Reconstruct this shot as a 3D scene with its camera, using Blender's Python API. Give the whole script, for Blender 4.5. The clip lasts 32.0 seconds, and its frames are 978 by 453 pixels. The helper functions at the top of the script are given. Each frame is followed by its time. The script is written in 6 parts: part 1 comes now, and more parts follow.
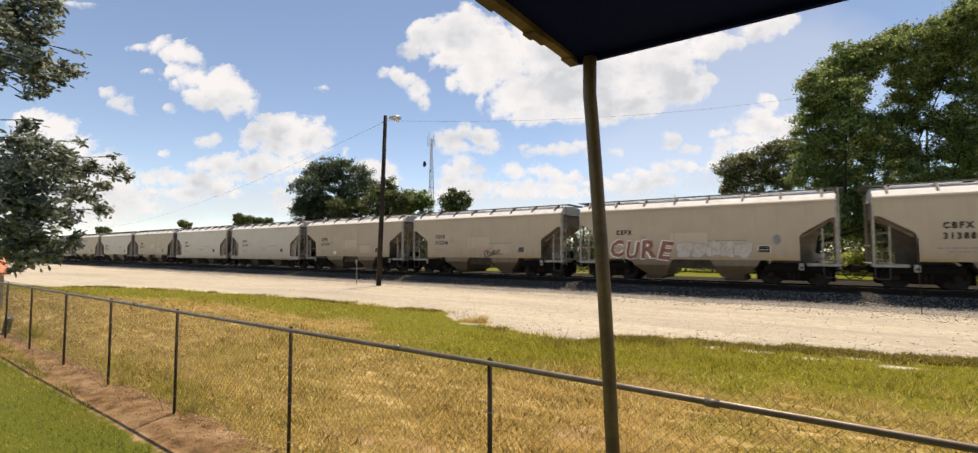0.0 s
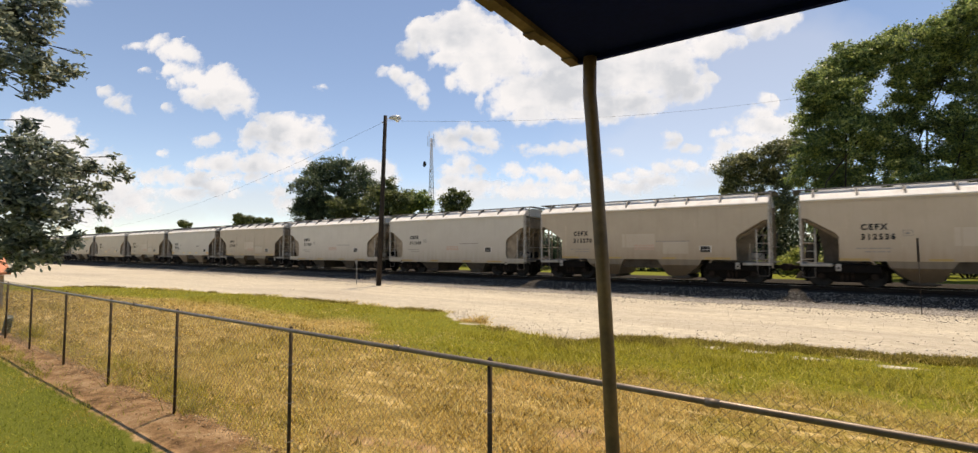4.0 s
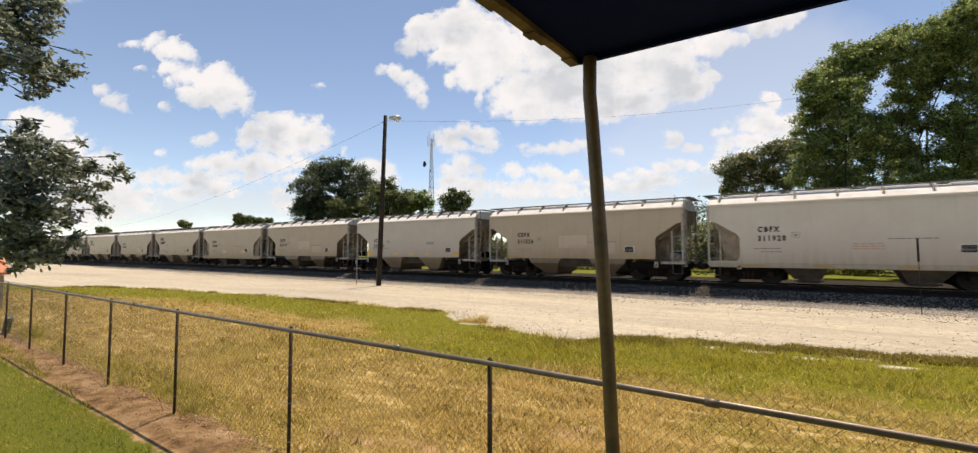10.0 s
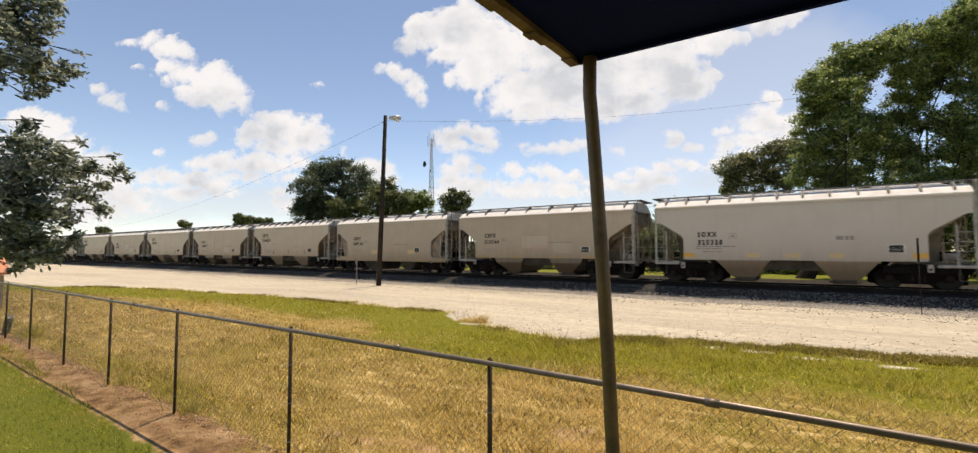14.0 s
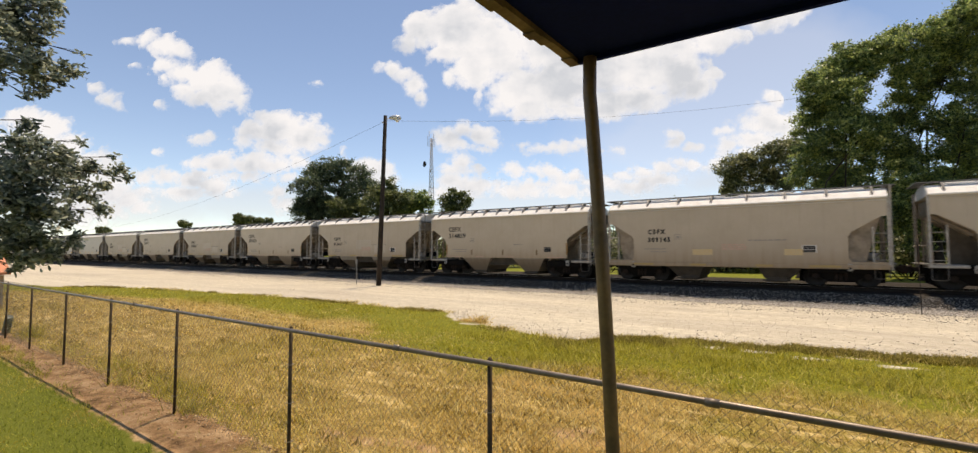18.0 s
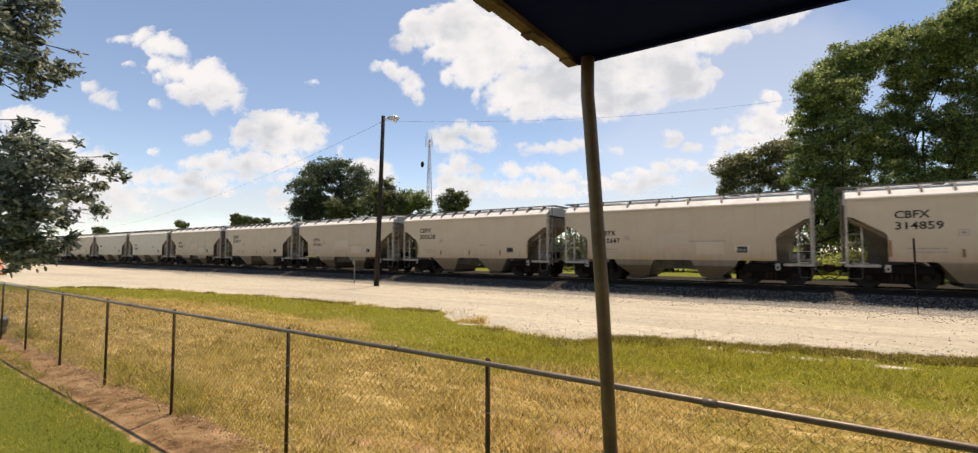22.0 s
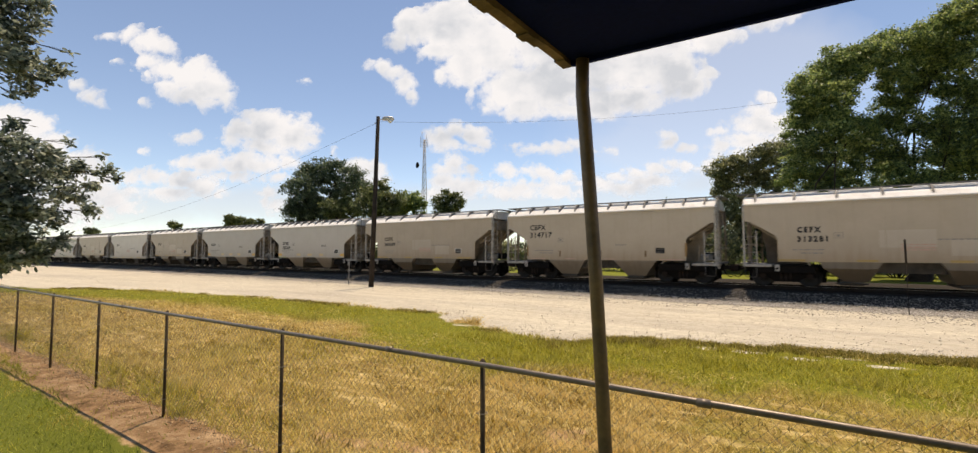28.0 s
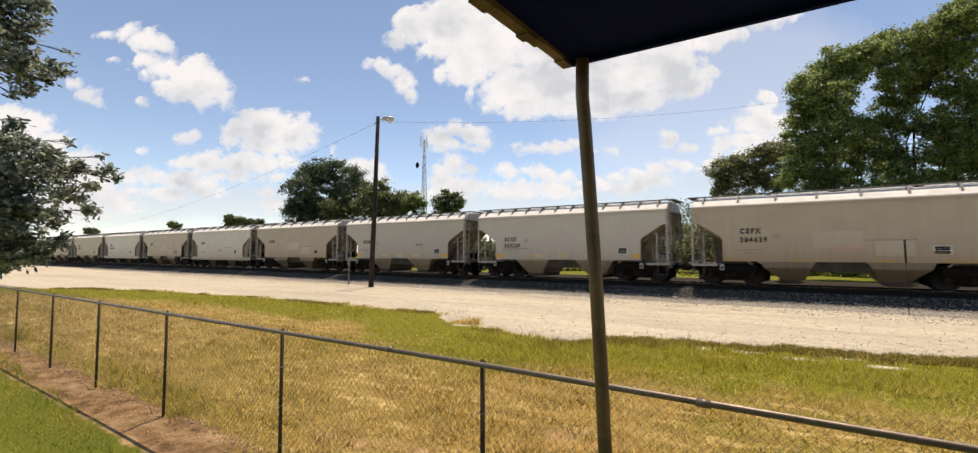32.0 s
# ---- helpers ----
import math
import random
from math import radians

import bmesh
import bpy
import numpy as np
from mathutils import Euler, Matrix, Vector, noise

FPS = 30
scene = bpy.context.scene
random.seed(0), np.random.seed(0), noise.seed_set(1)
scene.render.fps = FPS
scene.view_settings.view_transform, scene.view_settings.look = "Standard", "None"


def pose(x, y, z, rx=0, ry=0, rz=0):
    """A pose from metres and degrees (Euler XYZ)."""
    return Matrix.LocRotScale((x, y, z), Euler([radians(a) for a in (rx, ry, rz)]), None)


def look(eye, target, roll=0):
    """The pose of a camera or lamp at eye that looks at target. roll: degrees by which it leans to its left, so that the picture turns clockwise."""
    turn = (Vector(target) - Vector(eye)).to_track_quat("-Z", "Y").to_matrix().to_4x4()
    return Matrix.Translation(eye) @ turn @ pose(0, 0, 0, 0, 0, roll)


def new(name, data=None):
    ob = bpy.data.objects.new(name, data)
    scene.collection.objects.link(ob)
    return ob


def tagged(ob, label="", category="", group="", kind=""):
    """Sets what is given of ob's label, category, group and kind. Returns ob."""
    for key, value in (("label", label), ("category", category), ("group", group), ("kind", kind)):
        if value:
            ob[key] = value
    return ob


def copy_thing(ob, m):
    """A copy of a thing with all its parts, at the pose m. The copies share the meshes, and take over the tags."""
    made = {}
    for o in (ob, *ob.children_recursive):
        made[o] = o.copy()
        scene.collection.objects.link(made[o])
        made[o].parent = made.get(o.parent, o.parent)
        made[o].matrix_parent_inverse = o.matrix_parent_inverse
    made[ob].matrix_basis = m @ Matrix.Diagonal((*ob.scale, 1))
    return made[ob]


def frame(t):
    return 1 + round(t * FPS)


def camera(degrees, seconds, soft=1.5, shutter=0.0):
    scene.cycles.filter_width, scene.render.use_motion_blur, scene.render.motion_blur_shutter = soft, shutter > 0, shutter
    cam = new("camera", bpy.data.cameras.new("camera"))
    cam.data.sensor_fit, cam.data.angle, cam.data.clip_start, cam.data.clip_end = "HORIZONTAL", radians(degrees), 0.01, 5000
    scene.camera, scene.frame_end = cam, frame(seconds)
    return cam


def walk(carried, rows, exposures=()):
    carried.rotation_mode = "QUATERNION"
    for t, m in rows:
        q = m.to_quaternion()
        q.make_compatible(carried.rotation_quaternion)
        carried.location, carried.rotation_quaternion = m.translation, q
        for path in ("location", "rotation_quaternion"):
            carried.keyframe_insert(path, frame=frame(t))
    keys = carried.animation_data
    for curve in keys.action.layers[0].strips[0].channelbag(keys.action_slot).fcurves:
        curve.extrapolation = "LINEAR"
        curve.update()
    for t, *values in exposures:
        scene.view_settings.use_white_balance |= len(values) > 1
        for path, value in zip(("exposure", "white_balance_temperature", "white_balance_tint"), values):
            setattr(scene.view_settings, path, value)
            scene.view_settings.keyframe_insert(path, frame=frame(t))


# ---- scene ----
# World: x runs along the track the way the train goes, y points across it, away from the porch.
HEADING = 35.0          # degrees that the lens points left of +y
PITCH = 3.0
EYE = Vector((0.0, 0.0, 1.9))
FOV = 91.8

cam = camera(FOV, 32.0, soft=1.32, shutter=0.4)


def aim(turn=0.0, rise=0.0, roll=0.0):
    """The camera's pose, turned right and tilted up by so many degrees."""
    h, p = radians(HEADING - turn), radians(PITCH + rise)
    way = Vector((-math.sin(h) * math.cos(p), math.cos(h) * math.cos(p), math.sin(p)))
    return look(EYE, EYE + 10 * way, roll)


walk(cam, [
    (0.0, aim()), (12.0, aim()), (20.9, aim()), (21.5, aim(0.13, 0.04)), (22.0, aim(0.25, 0.04)),
    (22.5, aim(0.37, 0.06)), (23.0, aim(0.49, 0.06)), (23.5, aim(0.60, 0.08)), (24.0, aim(0.68, 0.10)),
    (25.0, aim(0.77, 0.12)), (25.5, aim(0.81, 0.13)), (27.5, aim(0.85, 0.15)), (30.0, aim(0.86, 0.16)), (32.0, aim(0.86, 0.16)),
], exposures=[(0.0, 0.15, 7650, 18), (32.0, 0.15, 7650, 18)])

# ---- daylight ----
SUN_AZ = -15.0          # degrees clockwise from +y
SUN_EL = 70.0
sun_way = Vector((math.sin(radians(SUN_AZ)) * math.cos(radians(SUN_EL)),
                  math.cos(radians(SUN_AZ)) * math.cos(radians(SUN_EL)), math.sin(radians(SUN_EL))))
world = bpy.data.worlds.new("sky")
scene.world = world
world.use_nodes = True
wn = world.node_tree.nodes
sky = wn.new("ShaderNodeTexSky")
sky.sky_type = "NISHITA"
sky.sun_disc = False
sky.sun_elevation, sky.sun_rotation = radians(SUN_EL), radians(SUN_AZ)
sky.dust_density, sky.ozone_density, sky.air_density = 0.0, 1.5, 0.9
sky.altitude = 1200
wn["Background"].inputs["Strength"].default_value = 0.15
hue = wn.new("ShaderNodeMix")
hue.data_type, hue.blend_type = "RGBA", "MULTIPLY"
hue.inputs[0].default_value = 1.0
hue.inputs[7].default_value = (0.998, 1.02, 0.992, 1)
world.node_tree.links.new(sky.outputs[0], hue.inputs[6])
world.node_tree.links.new(hue.outputs[2], wn["Background"].inputs["Color"])
sun_data = bpy.data.lights.new("sun", "SUN")
sun_data.energy, sun_data.angle, sun_data.color = 4.5, radians(0.53), (1.0, 0.915, 0.75)
sun = new("sun", sun_data)
sun.matrix_world = look(sun_way * 100, (0, 0, 0))

# ---- materials ----
def shader(name):
    m = bpy.data.materials.new(name)
    m.use_nodes = True
    nt = m.node_tree
    return m, nt, nt.nodes["Principled BSDF"]


def node(nt, kind, **inputs):
    n = nt.nodes.new(kind)
    for key, value in inputs.items():
        n.inputs[key.replace("_", " ")].default_value = value
    return n


def ramp(nt, source, stops):
    r = nt.nodes.new("ShaderNodeValToRGB")
    el = r.color_ramp.elements
    while len(el) < len(stops):
        el.new(0.5)
    for e, (p, c) in zip(el, stops):
        e.position = p
        e.color = (*c, 1) if len(c) == 3 else c
    nt.links.new(source, r.inputs[0])
    return r.outputs[0]


def mix(nt, fac, a, b, how="MIX"):
    n = nt.nodes.new("ShaderNodeMix")
    n.data_type, n.blend_type = "RGBA", how
    for value, slot in ((fac, 0), (a, 6), (b, 7)):
        if isinstance(value, bpy.types.NodeSocket):
            nt.links.new(value, n.inputs[slot])
        elif slot == 0:
            n.inputs[0].default_value = value
        else:
            n.inputs[slot].default_value = (*value, 1)
    return n.outputs[2]


def calc(nt, how, a, b=0.0, clamp=False):
    n = nt.nodes.new("ShaderNodeMath")
    n.operation, n.use_clamp = how, clamp
    for slot, value in enumerate((a, b)):
        if isinstance(value, bpy.types.NodeSocket):
            nt.links.new(value, n.inputs[slot])
        else:
            n.inputs[slot].default_value = value
    return n.outputs[0]


def noise_at(nt, scale, detail=5.0, rough=0.6, where="Object", stretch=None):
    tc = nt.nodes.new("ShaderNodeTexCoord")
    vec = tc.outputs[where]
    if stretch:
        mp = nt.nodes.new("ShaderNodeMapping")
        mp.inputs["Scale"].default_value = stretch
        nt.links.new(vec, mp.inputs[0])
        vec = mp.outputs[0]
    n = node(nt, "ShaderNodeTexNoise", Scale=scale, Detail=detail, Roughness=rough)
    nt.links.new(vec, n.inputs["Vector"])
    return n.outputs["Fac"]


def bump(nt, b, height, strength, distance):
    n = node(nt, "ShaderNodeBump", Strength=strength, Distance=distance)
    nt.links.new(height, n.inputs["Height"])
    nt.links.new(n.outputs[0], b.inputs["Normal"])


def worn(name, base, worn_colour, scale=3.0, rough=0.6, metal=0.0, amount=0.5, grain=60.0, depth=0.002, spec=0.5):
    """A surface of one base colour with stains of a second, fine grain and uneven gloss."""
    m, nt, b = shader(name)
    big = noise_at(nt, scale, 6, 0.65)
    fine = noise_at(nt, grain, 3, 0.5)
    spots = ramp(nt, big, [(0.45 - 0.1 * amount, (0, 0, 0)), (0.75 - 0.15 * amount, (1, 1, 1))])
    col = mix(nt, spots, base, worn_colour)
    light = ramp(nt, fine, [(0.3, (0.8, 0.8, 0.8)), (0.7, (1.1, 1.1, 1.1))])
    nt.links.new(mix(nt, 0.6, col, light, "MULTIPLY"), b.inputs["Base Color"])
    nt.links.new(calc(nt, "MULTIPLY_ADD", big, 0.3), b.inputs["Roughness"])
    b.inputs["Roughness"].links[0].from_node.inputs[2].default_value = rough - 0.15
    b.inputs["Metallic"].default_value = metal
    b.inputs["Specular IOR Level"].default_value = spec
    bump(nt, b, fine, 0.4, depth)
    return m


# near black, since shade under the cars is put into this steel's colour
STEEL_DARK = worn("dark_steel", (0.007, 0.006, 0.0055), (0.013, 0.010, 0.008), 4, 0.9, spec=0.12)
RUST = worn("rusty_steel", (0.028, 0.018, 0.013), (0.016, 0.012, 0.010), 5, 0.85, spec=0.2)
GALV = worn("galvanised_steel", (0.22, 0.21, 0.20), (0.14, 0.13, 0.12), 8, 0.6, 0.3)

# ---- shaping helpers ----
class Shape:
    """Collects vertices and faces of one mesh."""

    def __init__(self):
        self.v, self.f, self.smooth = [], [], []

    def add(self, verts, faces, smooth=False):
        n = len(self.v)
        self.v += [tuple(p) for p in verts]
        self.f += [tuple(i + n for i in f) for f in faces]
        self.smooth += [smooth] * len(faces)
        return self

    def box(self, x0, x1, y0, y1, z0, z1, c=0.0, m=None):
        """A block with its edges chamfered by c."""
        if c <= 0:
            vs = [(x, y, z) for x in (x0, x1) for y in (y0, y1) for z in (z0, z1)]
            fs = [(0, 1, 3, 2), (4, 6, 7, 5), (0, 4, 5, 1), (2, 3, 7, 6), (0, 2, 6, 4), (1, 5, 7, 3)]
        else:
            vs, ids = [], {}
            for i, x in enumerate((x0, x1)):
                for j, y in enumerate((y0, y1)):
                    for k, z in enumerate((z0, z1)):
                        sx, sy, sz = (c, -c)[i], (c, -c)[j], (c, -c)[k]
                        ids[i, j, k] = len(vs)
                        vs += [(x, y + sy, z + sz), (x + sx, y, z + sz), (x + sx, y + sy, z)]
            fs = []
            I = ids
            for i in (0, 1):
                fs.append([I[i, 0, 0], I[i, 1, 0], I[i, 1, 1], I[i, 0, 1]])
                fs.append([I[0, i, 0] + 1, I[1, i, 0] + 1, I[1, i, 1] + 1, I[0, i, 1] + 1])
                fs.append([I[0, 0, i] + 2, I[1, 0, i] + 2, I[1, 1, i] + 2, I[0, 1, i] + 2])
                for j in (0, 1):
                    fs.append([I[i, j, 0], I[i, j, 1], I[i, j, 1] + 1, I[i, j, 0] + 1])
                    fs.append([I[i, 0, j], I[i, 1, j], I[i, 1, j] + 2, I[i, 0, j] + 2])
                    fs.append([I[0, i, j] + 1, I[1, i, j] + 1, I[1, i, j] + 2, I[0, i, j] + 2])
                    for k in (0, 1):
                        fs.append([I[i, j, k], I[i, j, k] + 1, I[i, j, k] + 2])
        if m is not None:
            vs = [m @ Vector(p) for p in vs]
        return self.add(vs, fs)

    def tube(self, path, radius, sides=8, caps=True, smooth=True):
        """A round bar along the points of path; radius: one number or one a point."""
        pts = [Vector(p) for p in path]
        rad = radius if isinstance(radius, (list, tuple)) else [radius] * len(pts)
        vs, fs = [], []
        side = None
        for i, p in enumerate(pts):
            d = (pts[min(i + 1, len(pts) - 1)] - pts[max(i - 1, 0)]).normalized()
            if side is None:
                side = d.orthogonal().normalized()
            side = (side - d * side.dot(d)).normalized()
            up = d.cross(side)
            for k in range(sides):
                a = 2 * math.pi * k / sides
                vs.append(p + rad[i] * (math.cos(a) * side + math.sin(a) * up))
        for i in range(len(pts) - 1):
            for k in range(sides):
                j = (k + 1) % sides
                fs.append((i * sides + k, i * sides + j, (i + 1) * sides + j, (i + 1) * sides + k))
        self.add(vs, fs, smooth)
        if caps:
            n = len(self.v) - len(vs)
            self.f += [tuple(n + k for k in reversed(range(sides))), tuple(n + (len(pts) - 1) * sides + k for k in range(sides))]
            self.smooth += [False, False]
        return self

    def prism(self, outline, a, b, axis="y"):
        """An outline of (u, v) points pushed from a to b along an axis."""
        def at(u, v, w):
            return {"x": (w, u, v), "y": (u, w, v), "z": (u, v, w)}[axis]
        n = len(outline)
        vs = [at(u, v, a) for u, v in outline] + [at(u, v, b) for u, v in outline]
        fs = [tuple(range(n)), tuple(reversed(range(n, 2 * n)))]
        fs += [(i, (i + 1) % n, n + (i + 1) % n, n + i) for i in range(n)]
        return self.add(vs, fs)

    def loft(self, rings, smooth=False, caps=True):
        """Skins rings of equally many points."""
        n = len(rings[0])
        vs = [p for r in rings for p in r]
        fs = [(i * n + k, i * n + (k + 1) % n, (i + 1) * n + (k + 1) % n, (i + 1) * n + k)
              for i in range(len(rings) - 1) for k in range(n)]
        self.add(vs, fs, smooth)
        if caps:
            self.add(rings[0], [tuple(range(n))])
            self.add(rings[-1], [tuple(range(n))])
        return self

    def mesh(self, name, material):
        me = bpy.data.meshes.new(name)
        me.from_pydata(self.v, [], self.f)
        me.polygons.foreach_set("use_smooth", self.smooth)
        bm = bmesh.new()
        bm.from_mesh(me)
        bmesh.ops.recalc_face_normals(bm, faces=bm.faces)
        bm.to_mesh(me)
        bm.free()
        me.materials.append(material)
        return me


def part(name, shape, material, parent, label=""):
    """Links a shape as one mesh object under a thing or a part."""
    data = shape.mesh(name, material) if isinstance(shape, Shape) else shape
    ob = new(name, data)
    ob.parent = parent
    return tagged(ob, label)


def thing(name, label, category, group="", at=None):
    ob = new(name)
    ob.empty_display_size = 0.2
    if at is not None:
        ob.matrix_basis = at
    return tagged(ob, label, category, group)


def soup(name, verts, faces, material, smooth=False):
    """A mesh from arrays of corners (n, 3) and of faces (m, 3 or 4)."""
    me = bpy.data.meshes.new(name)
    k = faces.shape[1]
    me.vertices.add(len(verts))
    me.vertices.foreach_set("co", np.ascontiguousarray(verts, dtype=np.float32).ravel())
    me.loops.add(faces.size)
    me.loops.foreach_set("vertex_index", np.ascontiguousarray(faces, dtype=np.int32).ravel())
    me.polygons.add(len(faces))
    me.polygons.foreach_set("loop_start", np.arange(0, faces.size, k, dtype=np.int32))
    if smooth:
        me.polygons.foreach_set("use_smooth", np.ones(len(faces), dtype=bool))
    me.update(calc_edges=True)
    me.materials.append(material)
    return me

# ---- ground ----
TRACK_Y = 26.2          # centre line of the track
RAIL_Z = 0.38           # top of the rails


def ease(a, b, x):
    t = np.clip((x - a) / (b - a), 0, 1)
    return t * t * (3 - 2 * t)


def wave(x, y, f, seed):
    """Smooth unevenness from a few crossing waves."""
    r = np.random.RandomState(seed)
    out = 0
    for k in range(7):
        a = r.uniform(0, 6.28)
        g = f * r.uniform(0.6, 1.8)
        out = out + np.sin(g * (x * math.cos(a) + y * math.sin(a)) + r.uniform(0, 6.28))
    return out / 7


def ground_z(x, y):
    """Height of the ground: lawn, gravel road a little lower, raised track bed, meadow beyond."""
    z = 0.10 * ease(1.3, 2.2, y) * ease(7, 3, y) - 0.22 * ease(9, 20, y) + 0.05 * wave(x, y, 0.5, 1) * ease(3, 10, y) + 0.012 * wave(x, y, 2.5, 2)
    d = np.abs(y - TRACK_Y)
    bed = RAIL_Z - 0.19
    z = z + (bed - z) * (1 - ease(1.9, 3.6, d))
    far = ease(4.0, 6.5, y - TRACK_Y)
    # bank of old ballast along the far side
    z = z + 0.50 * ease(1.6, 2.9, y - TRACK_Y) * ease(5.2, 3.6, y - TRACK_Y)
    return z + far * (0.40 + 0.10 * wave(x * 0.2, y * 0.2, 0.3, 3))


def field_edge(x):
    """Where the grass ends and the gravel begins, along the track."""
    line = np.interp(x, [-60, -43, -38, -34, -32, -29.5, -27.3, -24.9, -23.2, -20.4, -15, -10.5, -9.6, -9.2, -8.4, -6, -4.2, -3.8, -3, -2, -0.6, 0.7, 2, 2.5, 6],
                     [6.0, 6.6, 6.9, 7.5, 8.8, 9.4, 10.0, 10.4, 10.9, 11.5, 11.7, 11.6, 11.5, 10.8, 10.4, 9.7, 9.2, 10.5, 10.8, 10.9, 11.25, 11.25, 11.9, 12.2, 12.5])
    return line + 0.25 * wave(x, x * 0, 2.1, 4) + 0.22 * wave(x, x * 0, 6.1, 5) + 0.22 * wave(x, x * 0, 9.3, 6) * ease(-6, -3, x)


def steps(stops):
    return np.concatenate([np.arange(a, b, s) for a, b, s in stops] + [[stops[-1][1]]])


gx = steps([(-4000, -400, 400), (-400, -120, 8), (-120, -40, 1.0), (-40, 10, 0.22), (10, 40, 1.5), (40, 400, 20), (400, 4000, 400)])
gy = steps([(-2000, -100, 190), (-100, -10, 6), (-10, 0, 0.5), (0, 32, 0.22), (32, 60, 1.0), (60, 300, 10), (300, 4000, 370)])
GX, GY = np.meshgrid(gx, gy)
GZ = ground_z(GX, GY)
verts = np.stack([GX.ravel(), GY.ravel(), GZ.ravel()], 1)
nx, ny = len(gx), len(gy)
i = (np.arange(ny - 1)[:, None] * nx + np.arange(nx - 1)[None]).ravel()
faces = np.stack([i, i + 1, i + nx + 1, i + nx], 1)


def ground_material():
    m, nt, b = shader("ground")
    cover = nt.nodes.new("ShaderNodeAttribute")
    cover.attribute_name = "cover"
    sep = nt.nodes.new("ShaderNodeSeparateColor")
    nt.links.new(cover.outputs["Color"], sep.inputs[0])
    big = noise_at(nt, 0.7, 6, 0.65)
    mid = noise_at(nt, 4.0, 6, 0.7)
    fine = noise_at(nt, 40.0, 4, 0.7)
    stones = node(nt, "ShaderNodeTexVoronoi", Scale=9.0)
    nt.links.new(nt.nodes.new("ShaderNodeTexCoord").outputs["Object"], stones.inputs["Vector"])
    ruts = noise_at(nt, 1.0, 6, 0.65, stretch=(0.12, 1.6, 1))
    # gravel road: pale limestone with tyre ruts and pebbles
    road = ramp(nt, mid, [(0.25, (0.42, 0.375, 0.28)), (0.6, (0.59, 0.54, 0.425)), (0.85, (0.69, 0.64, 0.52))])
    road = mix(nt, ramp(nt, ruts, [(0.45, (0, 0, 0)), (0.70, (0.45, 0.45, 0.45))]), road, (0.37, 0.31, 0.235))
    road = mix(nt, ramp(nt, noise_at(nt, 0.16, 5, 0.6, stretch=(0.5, 1.6, 1)), [(0.45, (0, 0, 0)), (0.66, (0.65, 0.65, 0.65))]), road, (0.36, 0.32, 0.265))
    road = mix(nt, 0.2, road, ramp(nt, stones.outputs["Color"], [(0.1, (0.5, 0.5, 0.5)), (0.9, (1.2, 1.2, 1.2))]), "MULTIPLY")
    # ballast: grey stone
    ballast = ramp(nt, stones.outputs["Color"], [(0.0, (0.17, 0.16, 0.145)), (0.5, (0.27, 0.255, 0.235)), (1.0, (0.38, 0.365, 0.34))])
    # meadow: straw with green patches
    straw = ramp(nt, fine, [(0.25, (0.17, 0.11, 0.03)), (0.5, (0.35, 0.24, 0.07)), (0.8, (0.50, 0.37, 0.14))])
    green = ramp(nt, fine, [(0.25, (0.09, 0.10, 0.012)), (0.6, (0.18, 0.20, 0.022)), (0.85, (0.28, 0.29, 0.04))])
    lush = calc(nt, "ADD", sep.outputs["Green"], calc(nt, "MULTIPLY", calc(nt, "SUBTRACT", big, 0.5), 0.9))
    meadow = mix(nt, ramp(nt, lush, [(0.4, (0, 0, 0)), (0.65, (1, 1, 1))]), straw, green)
    # thatch under the standing blades, the shade between them put into its colour
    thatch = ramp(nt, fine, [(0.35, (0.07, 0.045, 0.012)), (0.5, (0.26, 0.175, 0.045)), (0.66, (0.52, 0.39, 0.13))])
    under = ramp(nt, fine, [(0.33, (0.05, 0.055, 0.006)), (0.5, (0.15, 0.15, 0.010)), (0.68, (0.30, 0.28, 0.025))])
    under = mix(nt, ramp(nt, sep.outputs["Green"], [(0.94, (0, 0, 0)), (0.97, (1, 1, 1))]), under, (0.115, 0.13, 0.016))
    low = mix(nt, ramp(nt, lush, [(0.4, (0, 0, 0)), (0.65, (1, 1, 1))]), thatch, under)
    # bleached mats of fallen straw and worn brown patches
    mats = noise_at(nt, 2.2, 7, 0.72, stretch=(0.7, 1.6, 1))
    dry = calc(nt, "SUBTRACT", 1.0, ramp(nt, lush, [(0.4, (0, 0, 0)), (0.65, (1, 1, 1))]))
    low = mix(nt, calc(nt, "MULTIPLY", ramp(nt, mats, [(0.53, (0, 0, 0)), (0.67, (0.85, 0.85, 0.85))]), dry), low, (0.67, 0.51, 0.24))
    low = mix(nt, calc(nt, "MULTIPLY", ramp(nt, mats, [(0.34, (0.85, 0.85, 0.85)), (0.46, (0, 0, 0))]), dry), low, (0.17, 0.10, 0.035))
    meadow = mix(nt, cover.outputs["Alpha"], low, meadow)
    dirt = ramp(nt, mid, [(0.32, (0.11, 0.062, 0.026)), (0.48, (0.31, 0.185, 0.088)), (0.70, (0.50, 0.345, 0.19))])
    bare = calc(nt, "ADD", sep.outputs["Blue"], calc(nt, "MULTIPLY", calc(nt, "SUBTRACT", mid, 0.5), 0.9))
    meadow = mix(nt, ramp(nt, bare, [(0.42, (0, 0, 0)), (0.6, (1, 1, 1))]), meadow, dirt)
    edge = calc(nt, "ADD", sep.outputs["Red"], calc(nt, "MULTIPLY", calc(nt, "SUBTRACT", mid, 0.5), 0.35))
